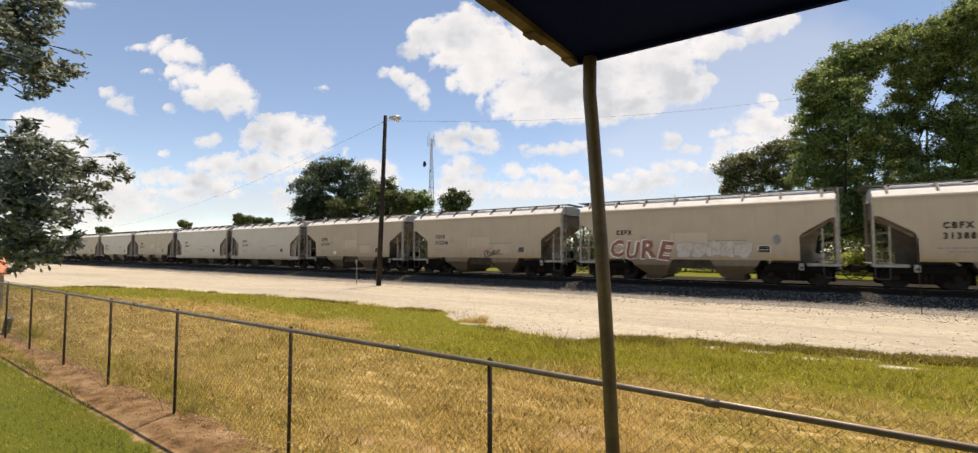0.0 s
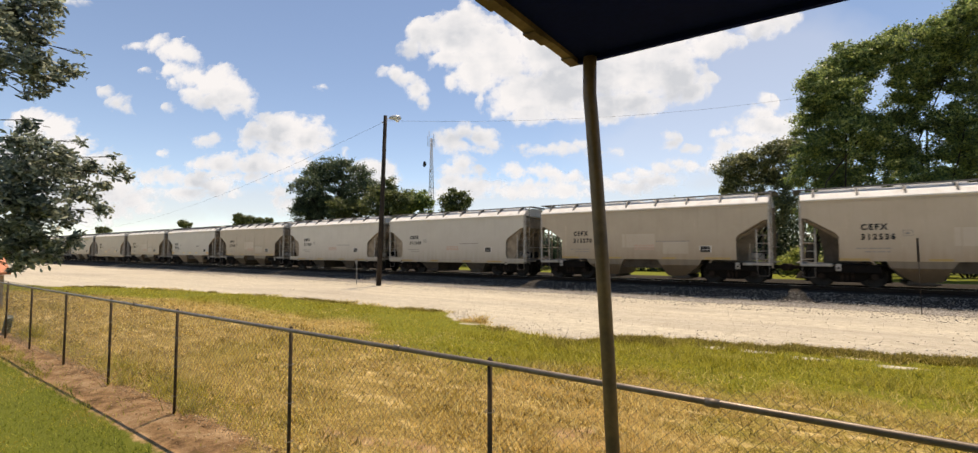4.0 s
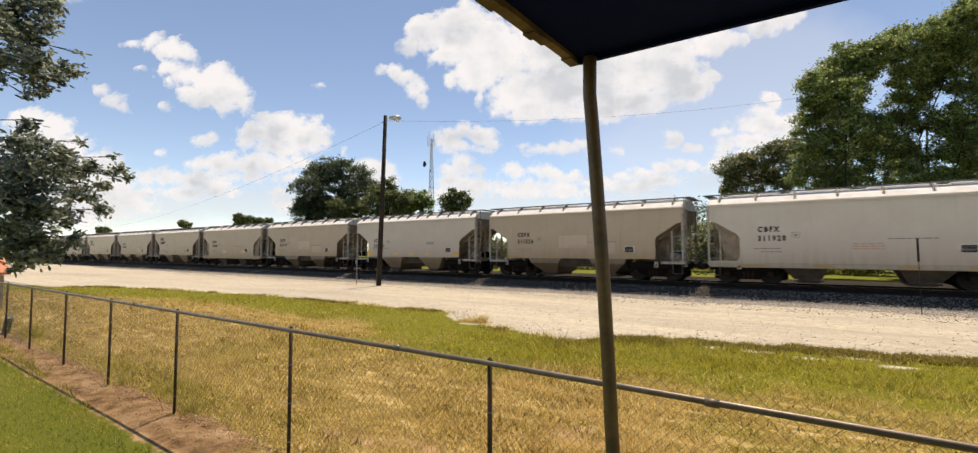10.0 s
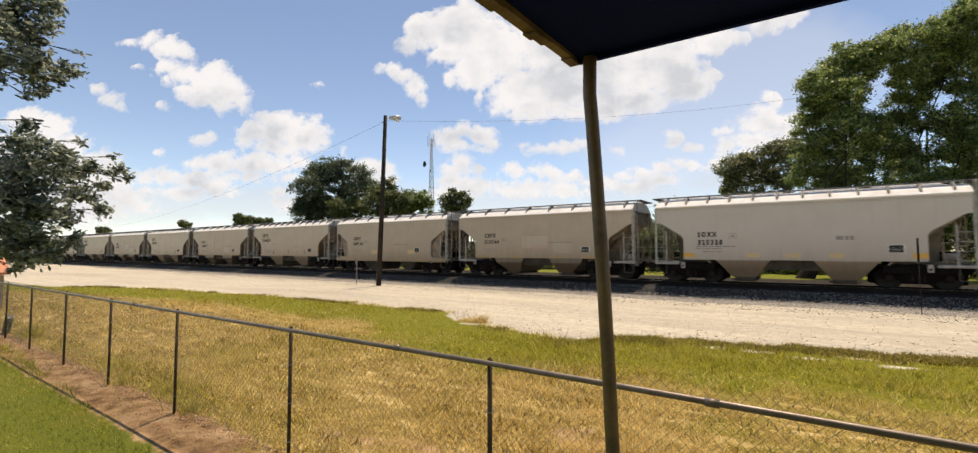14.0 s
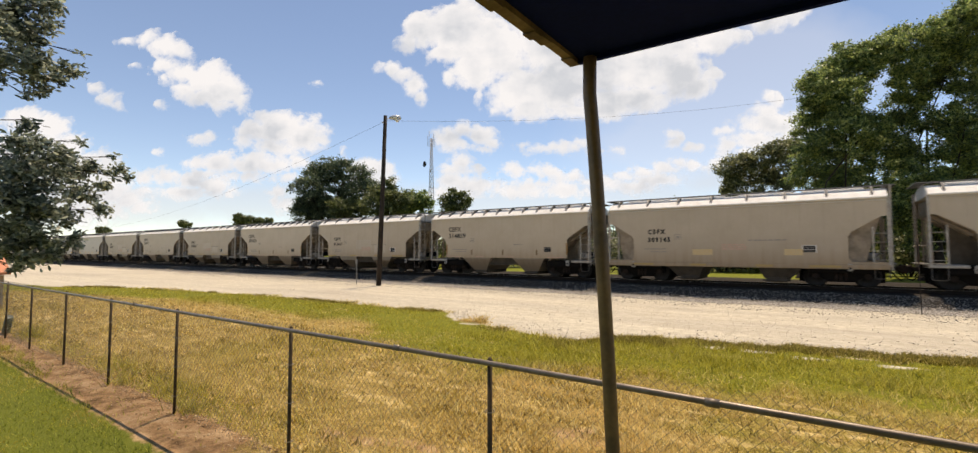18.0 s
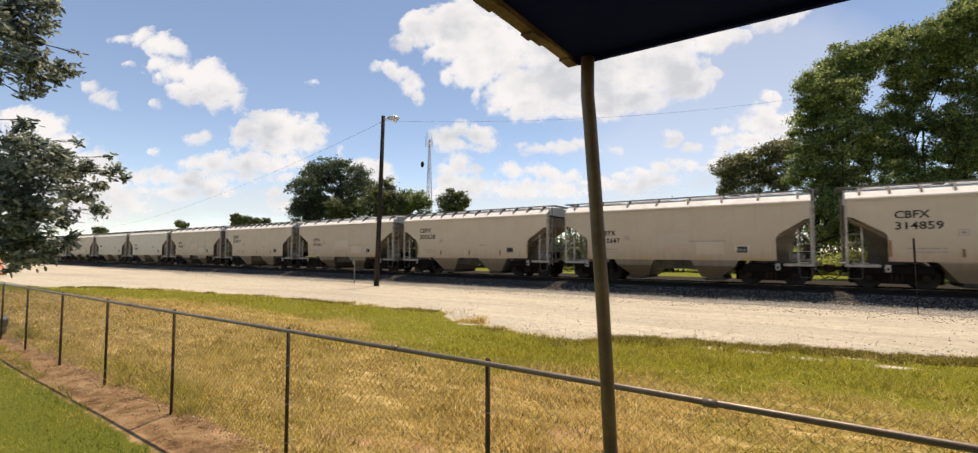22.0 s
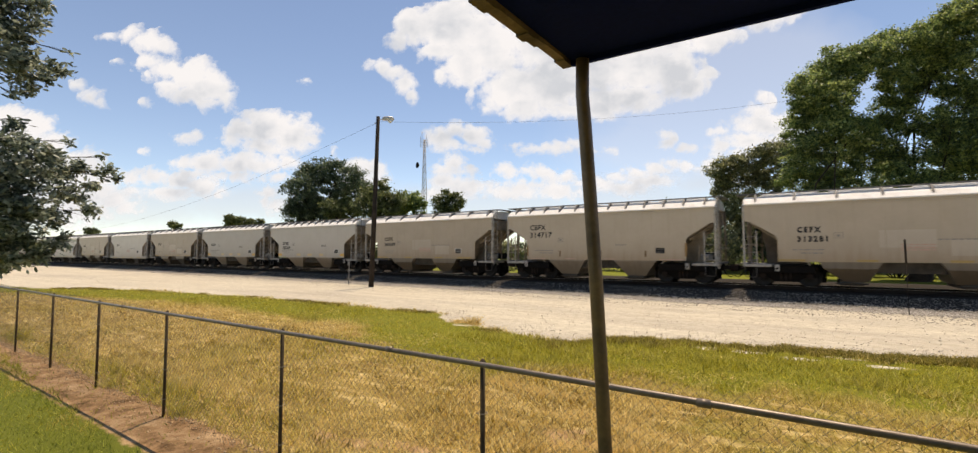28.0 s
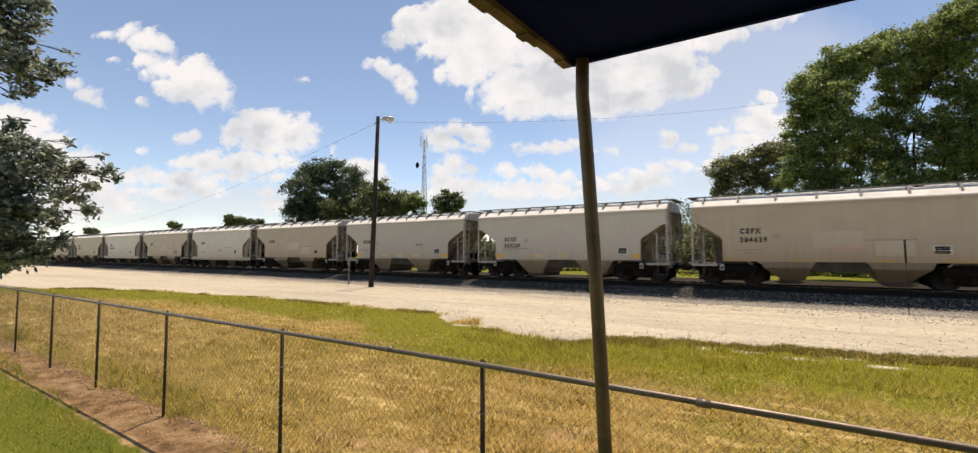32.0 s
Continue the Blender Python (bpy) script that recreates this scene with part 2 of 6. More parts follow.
    col = mix(nt, ramp(nt, edge, [(0.30, (0, 0, 0)), (0.36, (1, 1, 1))]), meadow, road)
    col = mix(nt, ramp(nt, edge, [(0.72, (0, 0, 0)), (0.85, (1, 1, 1))]), col, ballast)
    # train's shade put into the colour between and beside the rails; far bank as dark
    shade_band = calc(nt, "SUBTRACT", sep.outputs["Red"], calc(nt, "MULTIPLY", calc(nt, "SUBTRACT", mid, 0.5), 0.06))
    col = mix(nt, ramp(nt, shade_band, [(0.955, (0, 0, 0)), (0.985, (0.95, 0.95, 0.95))]), col, (0.026, 0.022, 0.018))
    nt.links.new(col, b.inputs["Base Color"])
    b.inputs["Roughness"].default_value = 0.95
    b.inputs["Specular IOR Level"].default_value = 0.15
    bump(nt, b, calc(nt, "ADD", fine, stones.outputs["Distance"]), 0.7, 0.02)
    return m


GROUND = ground_material()
me = soup("ground", verts, faces, GROUND, smooth=True)
x, y = verts[:, 0], verts[:, 1]
edge = field_edge(x)
# worn pale patches along the grass edge: centre and half sizes
PALE = ((0.85, 10.2, 0.62, 0.32), (-0.15, 10.3, 0.6, 0.28), (-1.05, 10.4, 0.65, 0.28), (-1.85, 10.45, 0.35, 0.32), (0.35, 10.8, 0.6, 0.2), (-7.6, 9.9, 0.5, 0.3))
# red: 0 grass, 0.5 gravel, 1 ballast; green: lushness; blue: bare earth
red = 0.32 + np.clip((y - edge) * 0.45, -0.3, 0.2)
for px, py, rx, ry in PALE:
    red = np.maximum(red, (0.46 + 0.22 * wave(x, y * 1.5, 4.0, 52)) * np.exp(-(((x + 0.25 * wave(x, y, 2.2, 53) - px) / rx) ** 2 + ((y + 0.18 * wave(x, y, 2.6, 54) - py) / ry) ** 2)))
# the 0.08 step marks the band painted dark for the train's shade
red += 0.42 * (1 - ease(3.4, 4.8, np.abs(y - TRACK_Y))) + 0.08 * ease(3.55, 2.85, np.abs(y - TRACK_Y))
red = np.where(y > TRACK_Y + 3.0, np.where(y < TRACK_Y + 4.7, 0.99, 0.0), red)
lush = 0.75 * ease(4.4, 1.6, edge - y) + 0.8 * ease(2.25, 2.08, y) + 1.2 * ease(30.6, 31.2, y) + 0.18 + 0.28 * ease(-3, -1, x) * ease(2.3, 2.6, y)
lush = np.where((y > 2.3) & (y < 24), np.minimum(lush, 0.92), lush)
strip = ease(1.75, 2.05, y) * ease(2.75, 2.45, y) * ease(-3.4, -5, x)
bare = 0.26 * ease(-2.7, -1.0, x) * ease(2.3, 2.7, y) * ease(7.5, 5.5, y) + 0.85 * strip + 0.60 * np.exp(-(((x + 1.9) / 0.5) ** 2 + ((y - 2.75) / 0.35) ** 2))
for px, py, rx, ry in ((-3.8, 3.05, 0.8, 0.3), (-2.05, 4.4, 0.5, 0.35), (-2.9, 3.35, 0.5, 0.25)):
    bare += 0.55 * np.exp(-(((x - px) / rx) ** 2 + ((y - py) / ry) ** 2))
col = np.stack([np.clip(red, 0, 1), np.clip(lush, 0, 1), np.clip(bare, 0, 1), ease(18, 24, y + 0 * x) + ease(-5, -14, y + 0 * x)], 1)
att = me.color_attributes.new("cover", "FLOAT_COLOR", "POINT")
att.data.foreach_set("color", col.astype(np.float32).ravel())
ground = tagged(new("ground", me), "mown yard, straw-coloured field, pale gravel road and track bed", "ground", kind="structure")

# ---- train ----
PITCH_LEN = 12.75       # coupled length of a car
SIDE_Y = 1.6


def car_paint(name, base, dirt, low):
    m, nt, b = shader(name)
    tc = nt.nodes.new("ShaderNodeTexCoord")
    sep = nt.nodes.new("ShaderNodeSeparateXYZ")
    nt.links.new(tc.outputs["Object"], sep.inputs[0])
    info = nt.nodes.new("ShaderNodeObjectInfo")
    big = noise_at(nt, 0.8, 6, 0.7)
    streak = noise_at(nt, 3.0, 6, 0.7, stretch=(1.6, 1, 0.10))
    fine = noise_at(nt, 90, 3, 0.5)
    col = mix(nt, ramp(nt, big, [(0.35, (0, 0, 0)), (0.75, (0.55, 0.55, 0.55))]), base, dirt)
    col = mix(nt, ramp(nt, streak, [(0.52, (0, 0, 0)), (0.72, (0.45, 0.45, 0.45))]), col, dirt)
    # road dirt thrown up from the wheels, thinning upward
    rise = calc(nt, "ADD", sep.outputs["Z"], calc(nt, "MULTIPLY", calc(nt, "SUBTRACT", streak, 0.5), 1.4))
    col = mix(nt, ramp(nt, calc(nt, "MULTIPLY", rise, 0.4), [(0.25, (0.95, 0.95, 0.95)), (0.47, (0.55, 0.55, 0.55)), (0.66, (0.26, 0.26, 0.26)), (1.0, (0.03, 0.03, 0.03))]), col, low)
    tone = calc(nt, "MULTIPLY_ADD", info.outputs["Random"], 0.14)
    tone.node.inputs[2].default_value = 0.90
    nt.links.new(mix(nt, 1.0, col, tone, "MULTIPLY"), b.inputs["Base Color"])
    b.inputs["Roughness"].default_value = 0.42
    bump(nt, b, calc(nt, "ADD", fine, big), 0.15, 0.004)
    return m


PAINT_A = car_paint("cream_grey_car_paint", (0.51, 0.422, 0.318), (0.405, 0.32, 0.225), (0.27, 0.172, 0.086))
PAINT_B = car_paint("off_white_car_paint", (0.60, 0.555, 0.485), (0.49, 0.44, 0.37), (0.33, 0.26, 0.18))
PAINT_C = car_paint("light_grey_car_paint", (0.53, 0.485, 0.42), (0.44, 0.39, 0.325), (0.31, 0.245, 0.175))
PAINT_D = car_paint("pale_cream_car_paint", (0.55, 0.462, 0.352), (0.44, 0.345, 0.24), (0.30, 0.188, 0.09))
# paler than the sides: sun on the roof and eaves is painted in
ROOF_PAINT = worn("sunlit_roof_paint", (0.80, 0.785, 0.75), (0.70, 0.67, 0.62), 2, 0.8, spec=0.25)
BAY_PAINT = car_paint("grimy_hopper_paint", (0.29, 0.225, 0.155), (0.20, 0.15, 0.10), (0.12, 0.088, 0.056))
# car paint darkened for the bays: the shade below the sides is painted in
PALE_BAY = car_paint("shaded_hopper_paint", (0.37, 0.315, 0.25), (0.29, 0.235, 0.175), (0.20, 0.15, 0.10))
STIRRUP = worn("grimy_step_steel", (0.13, 0.11, 0.09), (0.07, 0.06, 0.05), 6, 0.7)
WALK_STEEL = worn("roof_walk_steel", (0.20, 0.195, 0.185), (0.13, 0.12, 0.11), 6, 0.7, 0.2)
FRAME_PAINT = worn("pale_frame_paint", (0.43, 0.395, 0.345), (0.27, 0.23, 0.185), 5, 0.7)
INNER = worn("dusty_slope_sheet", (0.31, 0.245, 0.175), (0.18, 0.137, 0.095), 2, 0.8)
# near-black tone with the shade under the car body put into it
DARK_INNER = worn("shaded_recess_sheet", (0.07, 0.055, 0.04), (0.035, 0.028, 0.02), 2, 0.85)
# darkened copy of the slope sheet tone, for the shaded rear opening
SHADE_INNER = worn("shaded_brown_web", (0.15, 0.115, 0.082), (0.09, 0.07, 0.05), 2, 0.85)
BLACK_LETTERS = worn("black_lettering", (0.008, 0.008, 0.010), (0.02, 0.02, 0.02), 20, 0.7, spec=0.2)
FADED = worn("faded_stencil", (0.20, 0.18, 0.16), (0.36, 0.33, 0.29), 30, 0.7)
PINK = worn("faded_red_stencil", (0.50, 0.30, 0.22), (0.52, 0.38, 0.30), 12, 0.7)
YELLOW = worn("yellow_reflector", (0.44, 0.28, 0.07), (0.36, 0.25, 0.12), 20, 0.5)
AMBER = worn("dirty_amber_reflector", (0.30, 0.15, 0.03), (0.20, 0.11, 0.04), 20, 0.5)
RUSTY_MARK = worn("rusted_reflector", (0.13, 0.075, 0.03), (0.22, 0.13, 0.05), 14, 0.6)
ORANGE = worn("orange_reflector", (0.75, 0.38, 0.03), (0.6, 0.36, 0.10), 20, 0.4)
REPAINT = car_paint("repainted_patch", (0.545, 0.47, 0.375), (0.45, 0.37, 0.275), (0.31, 0.215, 0.125))
PALE_ORANGE = worn("faded_orange_reflector", (0.60, 0.42, 0.19), (0.55, 0.44, 0.28), 20, 0.5)
WHITE_MARK = worn("white_marking", (0.75, 0.74, 0.70), (0.62, 0.6, 0.55), 20, 0.6)
WHEEL_STEEL = worn("wheel_steel", (0.016, 0.013, 0.011), (0.010, 0.009, 0.008), 6, 0.7, 0.2)

Z0 = RAIL_Z


def side_panel(kind, y):
    """One side of the body with its slanted end openings; x from end to end, z above the rails."""
    e, top, low = 5.78, 3.74, 1.12
    s = Shape()
    if kind == "B":
        low = 0.80
    oh, oz0, oz1, ow = 2.95, (1.10 if kind == "B" else low), 2.25, 1.32
    outline = []
    # outline of the right half from the bottom middle round to the top middle, then mirrored
    half = [(e - ow - (0.02 if kind == "B" else 0.0), low)] if kind != "B" else [(e, low), (e, oz0 - 0.02), (e - ow + 0.12, oz0 - 0.02)]
    half += [(e - ow, oz0 + 0.16), (e - ow, oz1 - 0.12), (e - ow + 0.10, oz1 + 0.06), (e - 0.26, oh - 0.03), (e - 0.08, oh), (e, oh - 0.0), (e, top - 0.1), (e - 0.05, top)]
    outline = half + [(-u, v) for u, v in reversed(half)]
    s.prism(outline, y, y + (0.05 if y < 0 else -0.05))
    return s


def hopper_car(kind):
    """A two-bay covered hopper, from its coupler to its coupler, rails at z = 0."""
    car = new("hopper_car")
    paint = {"B": PAINT_B, "C": PAINT_C, "D": PAINT_D}.get(kind, PAINT_A)
    e = 5.78
    for y in (-SIDE_Y, SIDE_Y):
        part("side_sheet", side_panel(kind, y), paint, car)
    # roof: arched from eave to eave
    s = Shape()
    half = [(1.62, 3.70), (1.62, 3.735), (1.58, 3.76), (1.30, 3.96), (1.00, 4.11), (0.5, 4.17)]
    s.prism([(-u, v) for u, v in half] + [(0.0, 4.18)] + half[::-1] + [(0, 3.66)], -e, e, "x")
    part("roof", s, ROOF_PAINT, car, "arched roof with sunlight put into its pale paint")
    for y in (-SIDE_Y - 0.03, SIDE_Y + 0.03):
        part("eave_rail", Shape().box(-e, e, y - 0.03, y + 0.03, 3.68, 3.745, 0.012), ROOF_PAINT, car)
        # strip added to draw the shade line below the eave
        part("top_chord", Shape().box(-e + 0.06, e - 0.06, min(y * 0.985, y), max(y * 0.985, y), 3.575, 3.60, 0.006), paint, car)
    # sloping end sheets and the tapered body inside
    for d in (-1, 1):
        s = Shape()
        s.loft([[(d * 5.65, -1.55, 3.6), (d * 5.65, 1.55, 3.6), (d * 5.60, 1.55, 3.6), (d * 5.60, -1.55, 3.6)],
                [(d * 5.65, -1.55, 2.98), (d * 5.65, 1.55, 2.98), (d * 5.60, 1.55, 2.99), (d * 5.60, -1.55, 2.99)],
                [(d * 4.50, -1.55, 2.22), (d * 4.50, 1.55, 2.22), (d * 4.45, 1.55, 2.26), (d * 4.45, -1.55, 2.26)],
                [(d * 3.3, -1.55, 0.95), (d * 3.3, 1.55, 0.95), (d * 3.25, 1.55, 0.99), (d * 3.25, -1.55, 0.99)]])
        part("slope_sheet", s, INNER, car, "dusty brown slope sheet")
        if kind == "B":
            for y in (-1.45, 1.45):
                t = Shape().prism([(d * 4.36, 1.0), (d * 4.36, 2.3), (d * 5.2, 2.90), (d * 5.55, 2.95), (d * 5.02, 1.0)], y, y - math.copysign(0.06, y))
                part("side_gusset", t, INNER, car, "tan gusset plate behind the end opening")
        web = 5.0
        # rear web gets the copy with shade in its colour
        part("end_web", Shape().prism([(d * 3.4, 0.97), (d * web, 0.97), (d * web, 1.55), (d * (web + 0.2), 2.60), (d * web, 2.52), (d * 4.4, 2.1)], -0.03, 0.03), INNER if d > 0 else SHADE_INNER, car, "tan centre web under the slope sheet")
        for y in (-1.0, -0.45, 0.45, 1.0):
            part("slope_rib", Shape().prism([(d * 5.60, 2.86), (d * 5.64, 2.94), (d * 4.5, 2.20), (d * 4.5, 2.08)], y - 0.03, y + 0.03), INNER, car, "tan stiffener under the slope sheet")
        part("end_handrail", Shape().tube([(d * 5.84, -1.35, 1.75), (d * 5.95, -1.33, 1.75), (d * 5.95, 1.33, 1.75), (d * 5.84, 1.35, 1.75)], 0.016, 6), FRAME_PAINT, car)
        part("end_strut", Shape().box(d * 5.72 - 0.03, d * 5.72 + 0.03, -0.42, -0.34, 1.0, 2.9, 0.01).box(d * 5.72 - 0.03, d * 5.72 + 0.03, 0.34, 0.42, 1.0, 2.9, 0.01), INNER, car)
        part("end_sill", Shape().box(min(d * 4.7, d * 5.85), max(d * 4.7, d * 5.85), -1.58, 1.58, 0.88, 1.0, 0.02), FRAME_PAINT, car)
        part("centre_sill", Shape().box(min(d * 2.5, d * 5.9), max(d * 2.5, d * 5.9), -0.28, 0.28, 0.62, 0.98, 0.02), STEEL_DARK, car)
        # corner posts, end ladders, side grab irons
        for y in (-1.56, 1.56):
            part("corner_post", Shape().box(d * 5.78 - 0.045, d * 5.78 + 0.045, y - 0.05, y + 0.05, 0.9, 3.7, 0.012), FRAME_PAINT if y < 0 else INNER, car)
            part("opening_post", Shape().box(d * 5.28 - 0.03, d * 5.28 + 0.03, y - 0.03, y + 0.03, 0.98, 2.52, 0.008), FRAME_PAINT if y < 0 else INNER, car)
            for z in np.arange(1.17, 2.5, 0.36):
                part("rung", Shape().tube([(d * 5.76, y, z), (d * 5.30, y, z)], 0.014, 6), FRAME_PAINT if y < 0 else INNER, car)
            s = Shape().tube([(d * 5.76, y, 0.95), (d * 5.76, y, 0.45), (d * 5.72, y, 0.41), (d * 5.34, y, 0.41), (d * 5.30, y, 0.45), (d * 5.30, y, 0.95)], 0.016, 6)
            part("stirrup", s, STIRRUP, car, "hanging steel stirrup step")
        for y in (1.2,) if d < 0 else ():
            s = Shape()
            for k in (-0.2, 0.2):
                s.box(d * 5.86 - 0.02, d * 5.86 + 0.02, y + k - 0.02, y + k + 0.02, 1.0, 4.0)
            for z in np.arange(1.15, 3.95, 0.36):
                s.tube([(d * 5.86, y - 0.2, z), (d * 5.86, y + 0.2, z)], 0.013, 6)
            part("end_ladder", s, FRAME_PAINT, car)
        part("end_crossover", Shape().box(d * 5.9 - 0.18, d * 5.9 + 0.18, -1.1, 1.1, 4.22, 4.26), GALV, car)
        part("end_platform", Shape().box(d * 5.80 - 0.2, d * 5.80 + 0.2, -1.5, 1.5, 1.0, 1.04), GALV, car)
        # coupler
        s = Shape().box(min(d * 5.85, d * 6.25), max(d * 5.85, d * 6.25), -0.09, 0.09, 0.70, 0.88, 0.02)
        s.box(min(d * 6.15, d * 6.42), max(d * 6.15, d * 6.42), -0.16, 0.16, 0.62, 0.95, 0.05)
        part("coupler", s, RUST, car)
        s = Shape().tube([(d * 5.9, -0.3, 0.7), (d * 6.05, -0.32, 0.45), (d * 6.2, -0.28, 0.33), (d * 6.37, -0.2, 0.42)], 0.025, 6)
        part("air_hose", s, STEEL_DARK, car)
        for y in (-SIDE_Y, SIDE_Y):
            s = Shape().box(d * 4.50 - 0.09, d * 4.50 + 0.09, y - 0.04, y + 0.04, 0.70, 1.0, 0.02)
            part("jacking_pad", s, FRAME_PAINT, car)
            part("pad_eye", Shape().tube([(d * 4.50, y * 1.02, 0.82), (d * 4.50, y * 1.03, 0.82)], 0.05, 8), STEEL_DARK, car)
    # end ladder at the near front corner, from the sill up past the roof walk
    ladder = part("corner_ladder", Shape().box(5.85, 5.89, -1.55, -1.51, 0.75, 4.22).box(5.85, 5.89, -1.12, -1.08, 0.75, 4.22), FRAME_PAINT, car, "pale steel corner ladder")
    for z in np.arange(0.85, 4.2, 0.37):
        part("rung", Shape().tube([(5.87, -1.53, z), (5.87, -1.10, z)], 0.016, 6), FRAME_PAINT, ladder)
    # brake gear on the front platform
    part("brake_cylinder", Shape().tube([(5.05, -0.75, 1.28), (5.5, -0.75, 1.28)], 0.17, 12).tube([(5.0, -0.75, 1.28), (5.05, -0.75, 1.28)], 0.20, 12), FRAME_PAINT, car, "dusty pale brake cylinder")
    part("brake_lever", Shape().box(4.9, 5.7, -1.12, -1.07, 1.10, 1.16).box(4.92, 4.98, -1.12, -1.07, 1.04, 1.9), INNER, car)
    part("brake_pipe", Shape().tube([(3.6, -1.3, 1.05), (5.2, -1.3, 1.05), (5.45, -1.2, 1.4), (5.7, -0.4, 1.45)], 0.022, 6), STIRRUP, car)
    # running board with its brackets
    part("running_board", Shape().box(-6.0, 6.0, -1.10, -0.80, 4.22, 4.26).box(-6.0, 6.0, 0.80, 1.10, 4.22, 4.26), WALK_STEEL, car, "grey steel roof walk")
    n = 12 if kind in "CD" else 8
    for k in range(n):
        x = -5.3 + 10.6 * k / (n - 1)
        for y in (-1, 1):
            s = Shape().prism([(y * 1.50, 3.80), (y * 1.30, 3.95), (y * 1.00, 4.10), (y * 0.86, 4.12), (y * 0.86, 4.22), (y * 1.08, 4.22), (y * 1.20, 4.17), (y * 1.40, 3.98)], x - 0.042, x + 0.042, "x")
            part("walk_bracket", s, WALK_STEEL, car)
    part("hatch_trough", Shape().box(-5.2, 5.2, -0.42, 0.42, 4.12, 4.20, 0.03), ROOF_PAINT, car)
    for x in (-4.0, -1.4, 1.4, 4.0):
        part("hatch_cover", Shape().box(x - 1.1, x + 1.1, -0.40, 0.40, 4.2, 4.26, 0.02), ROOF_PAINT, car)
    # two hopper bays
    w = 1.58 if kind != "B" else 1.45
    for d in (-1, 1):
        s = Shape()
        top = 1.13 if kind != "B" else 0.84
        x = d * 1.86
        # inner and outer edges from the middle of the car: at the top, at the shoulder, at the outlet
        if kind == "B":
            rings = ((1.1, 2.9, top, w), (1.15, 2.85, top - 0.04, w), (1.38, 2.4, 0.30, 1.15))
        elif kind == "A":
            rings = ((0.85, 2.95, top, w), (1.02, 2.82, top - 0.28, w), (1.28, 2.12, 0.30, 1.2))
        else:
            rings = ((0.80, 3.05, top, w), (0.84, 2.98, top - 0.06, w), (1.42, 2.38, 0.32, 1.2))
        s.loft([[(d * a, -v, z), (d * b2, -v, z), (d * b2, v, z), (d * a, v, z)] for a, b2, z, v in rings])
        # bays of kind B take the tone that has the shade painted in
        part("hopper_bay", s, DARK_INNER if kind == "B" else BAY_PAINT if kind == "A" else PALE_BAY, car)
        s = Shape().box(x - 0.42, x + 0.42, -1.2, 1.2, 0.14, 0.34, 0.02)
        s.tube([(x - 0.55, -1.22, 0.22), (x + 0.55, -1.22, 0.22)], 0.03, 6)
        part("outlet_gate", s, DARK_INNER, car, "dark sliding outlet gate")
    if kind != "B":
        # added sheet whose dark colour stands for the shaded recess
        part("ridge_sheet", Shape().prism([(-1.25, 1.13), (-1.4, 0.68), (1.4, 0.68), (1.25, 1.13)], -1.25, 1.25), DARK_INNER, car, "dark sheet added for the shade between the bays")
    if kind == "B":
        for y in (-SIDE_Y - 0.012, SIDE_Y + 0.012):
            part("side_sill", Shape().box(-e, e, y - 0.03, y + 0.03, 0.78, 0.98, 0.02), paint, car)
    part("air_tank", Shape().tube([(4.6, 0.5, 1.3), (5.5, 0.5, 1.3)], 0.2, 12), STEEL_DARK, car)
    s = Shape().tube([(5.93 + 0.05 * 0, 0.8 + 0.28 * math.cos(a), 2.2 + 0.28 * math.sin(a)) for a in np.linspace(0, 6.2832, 17)], 0.015, 5, caps=False)
    for a in (0, 1.57, 3.14, 4.71):
        s.tube([(5.93, 0.8, 2.2), (5.93, 0.8 + 0.28 * math.cos(a), 2.2 + 0.28 * math.sin(a))], 0.012, 5)
    part("brake_wheel", s, GALV, car)
    for d in (-1, 1):
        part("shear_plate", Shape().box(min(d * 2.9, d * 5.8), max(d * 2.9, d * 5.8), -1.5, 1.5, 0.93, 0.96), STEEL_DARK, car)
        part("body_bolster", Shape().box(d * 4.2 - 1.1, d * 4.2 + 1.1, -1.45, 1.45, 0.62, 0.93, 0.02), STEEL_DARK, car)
        # added black plates that close the gaps as a mass of shade
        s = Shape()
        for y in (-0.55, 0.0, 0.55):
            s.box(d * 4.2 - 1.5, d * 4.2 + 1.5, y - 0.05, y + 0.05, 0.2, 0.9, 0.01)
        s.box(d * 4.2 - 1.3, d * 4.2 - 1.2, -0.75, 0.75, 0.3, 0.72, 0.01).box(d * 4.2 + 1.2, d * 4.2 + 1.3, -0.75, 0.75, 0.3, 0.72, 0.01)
        part("brake_rigging", s, STEEL_DARK, car, "dark plates added to fill the shade around the truck")
    # trucks
    for place in (-4.2, 4.2):
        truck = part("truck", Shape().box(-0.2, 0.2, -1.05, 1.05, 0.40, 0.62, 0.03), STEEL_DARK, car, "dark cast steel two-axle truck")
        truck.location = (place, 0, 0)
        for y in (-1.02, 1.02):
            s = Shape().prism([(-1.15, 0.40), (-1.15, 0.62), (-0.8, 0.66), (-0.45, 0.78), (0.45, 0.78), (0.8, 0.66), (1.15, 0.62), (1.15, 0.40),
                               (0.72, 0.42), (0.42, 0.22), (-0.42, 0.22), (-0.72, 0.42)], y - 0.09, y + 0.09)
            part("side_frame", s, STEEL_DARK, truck)
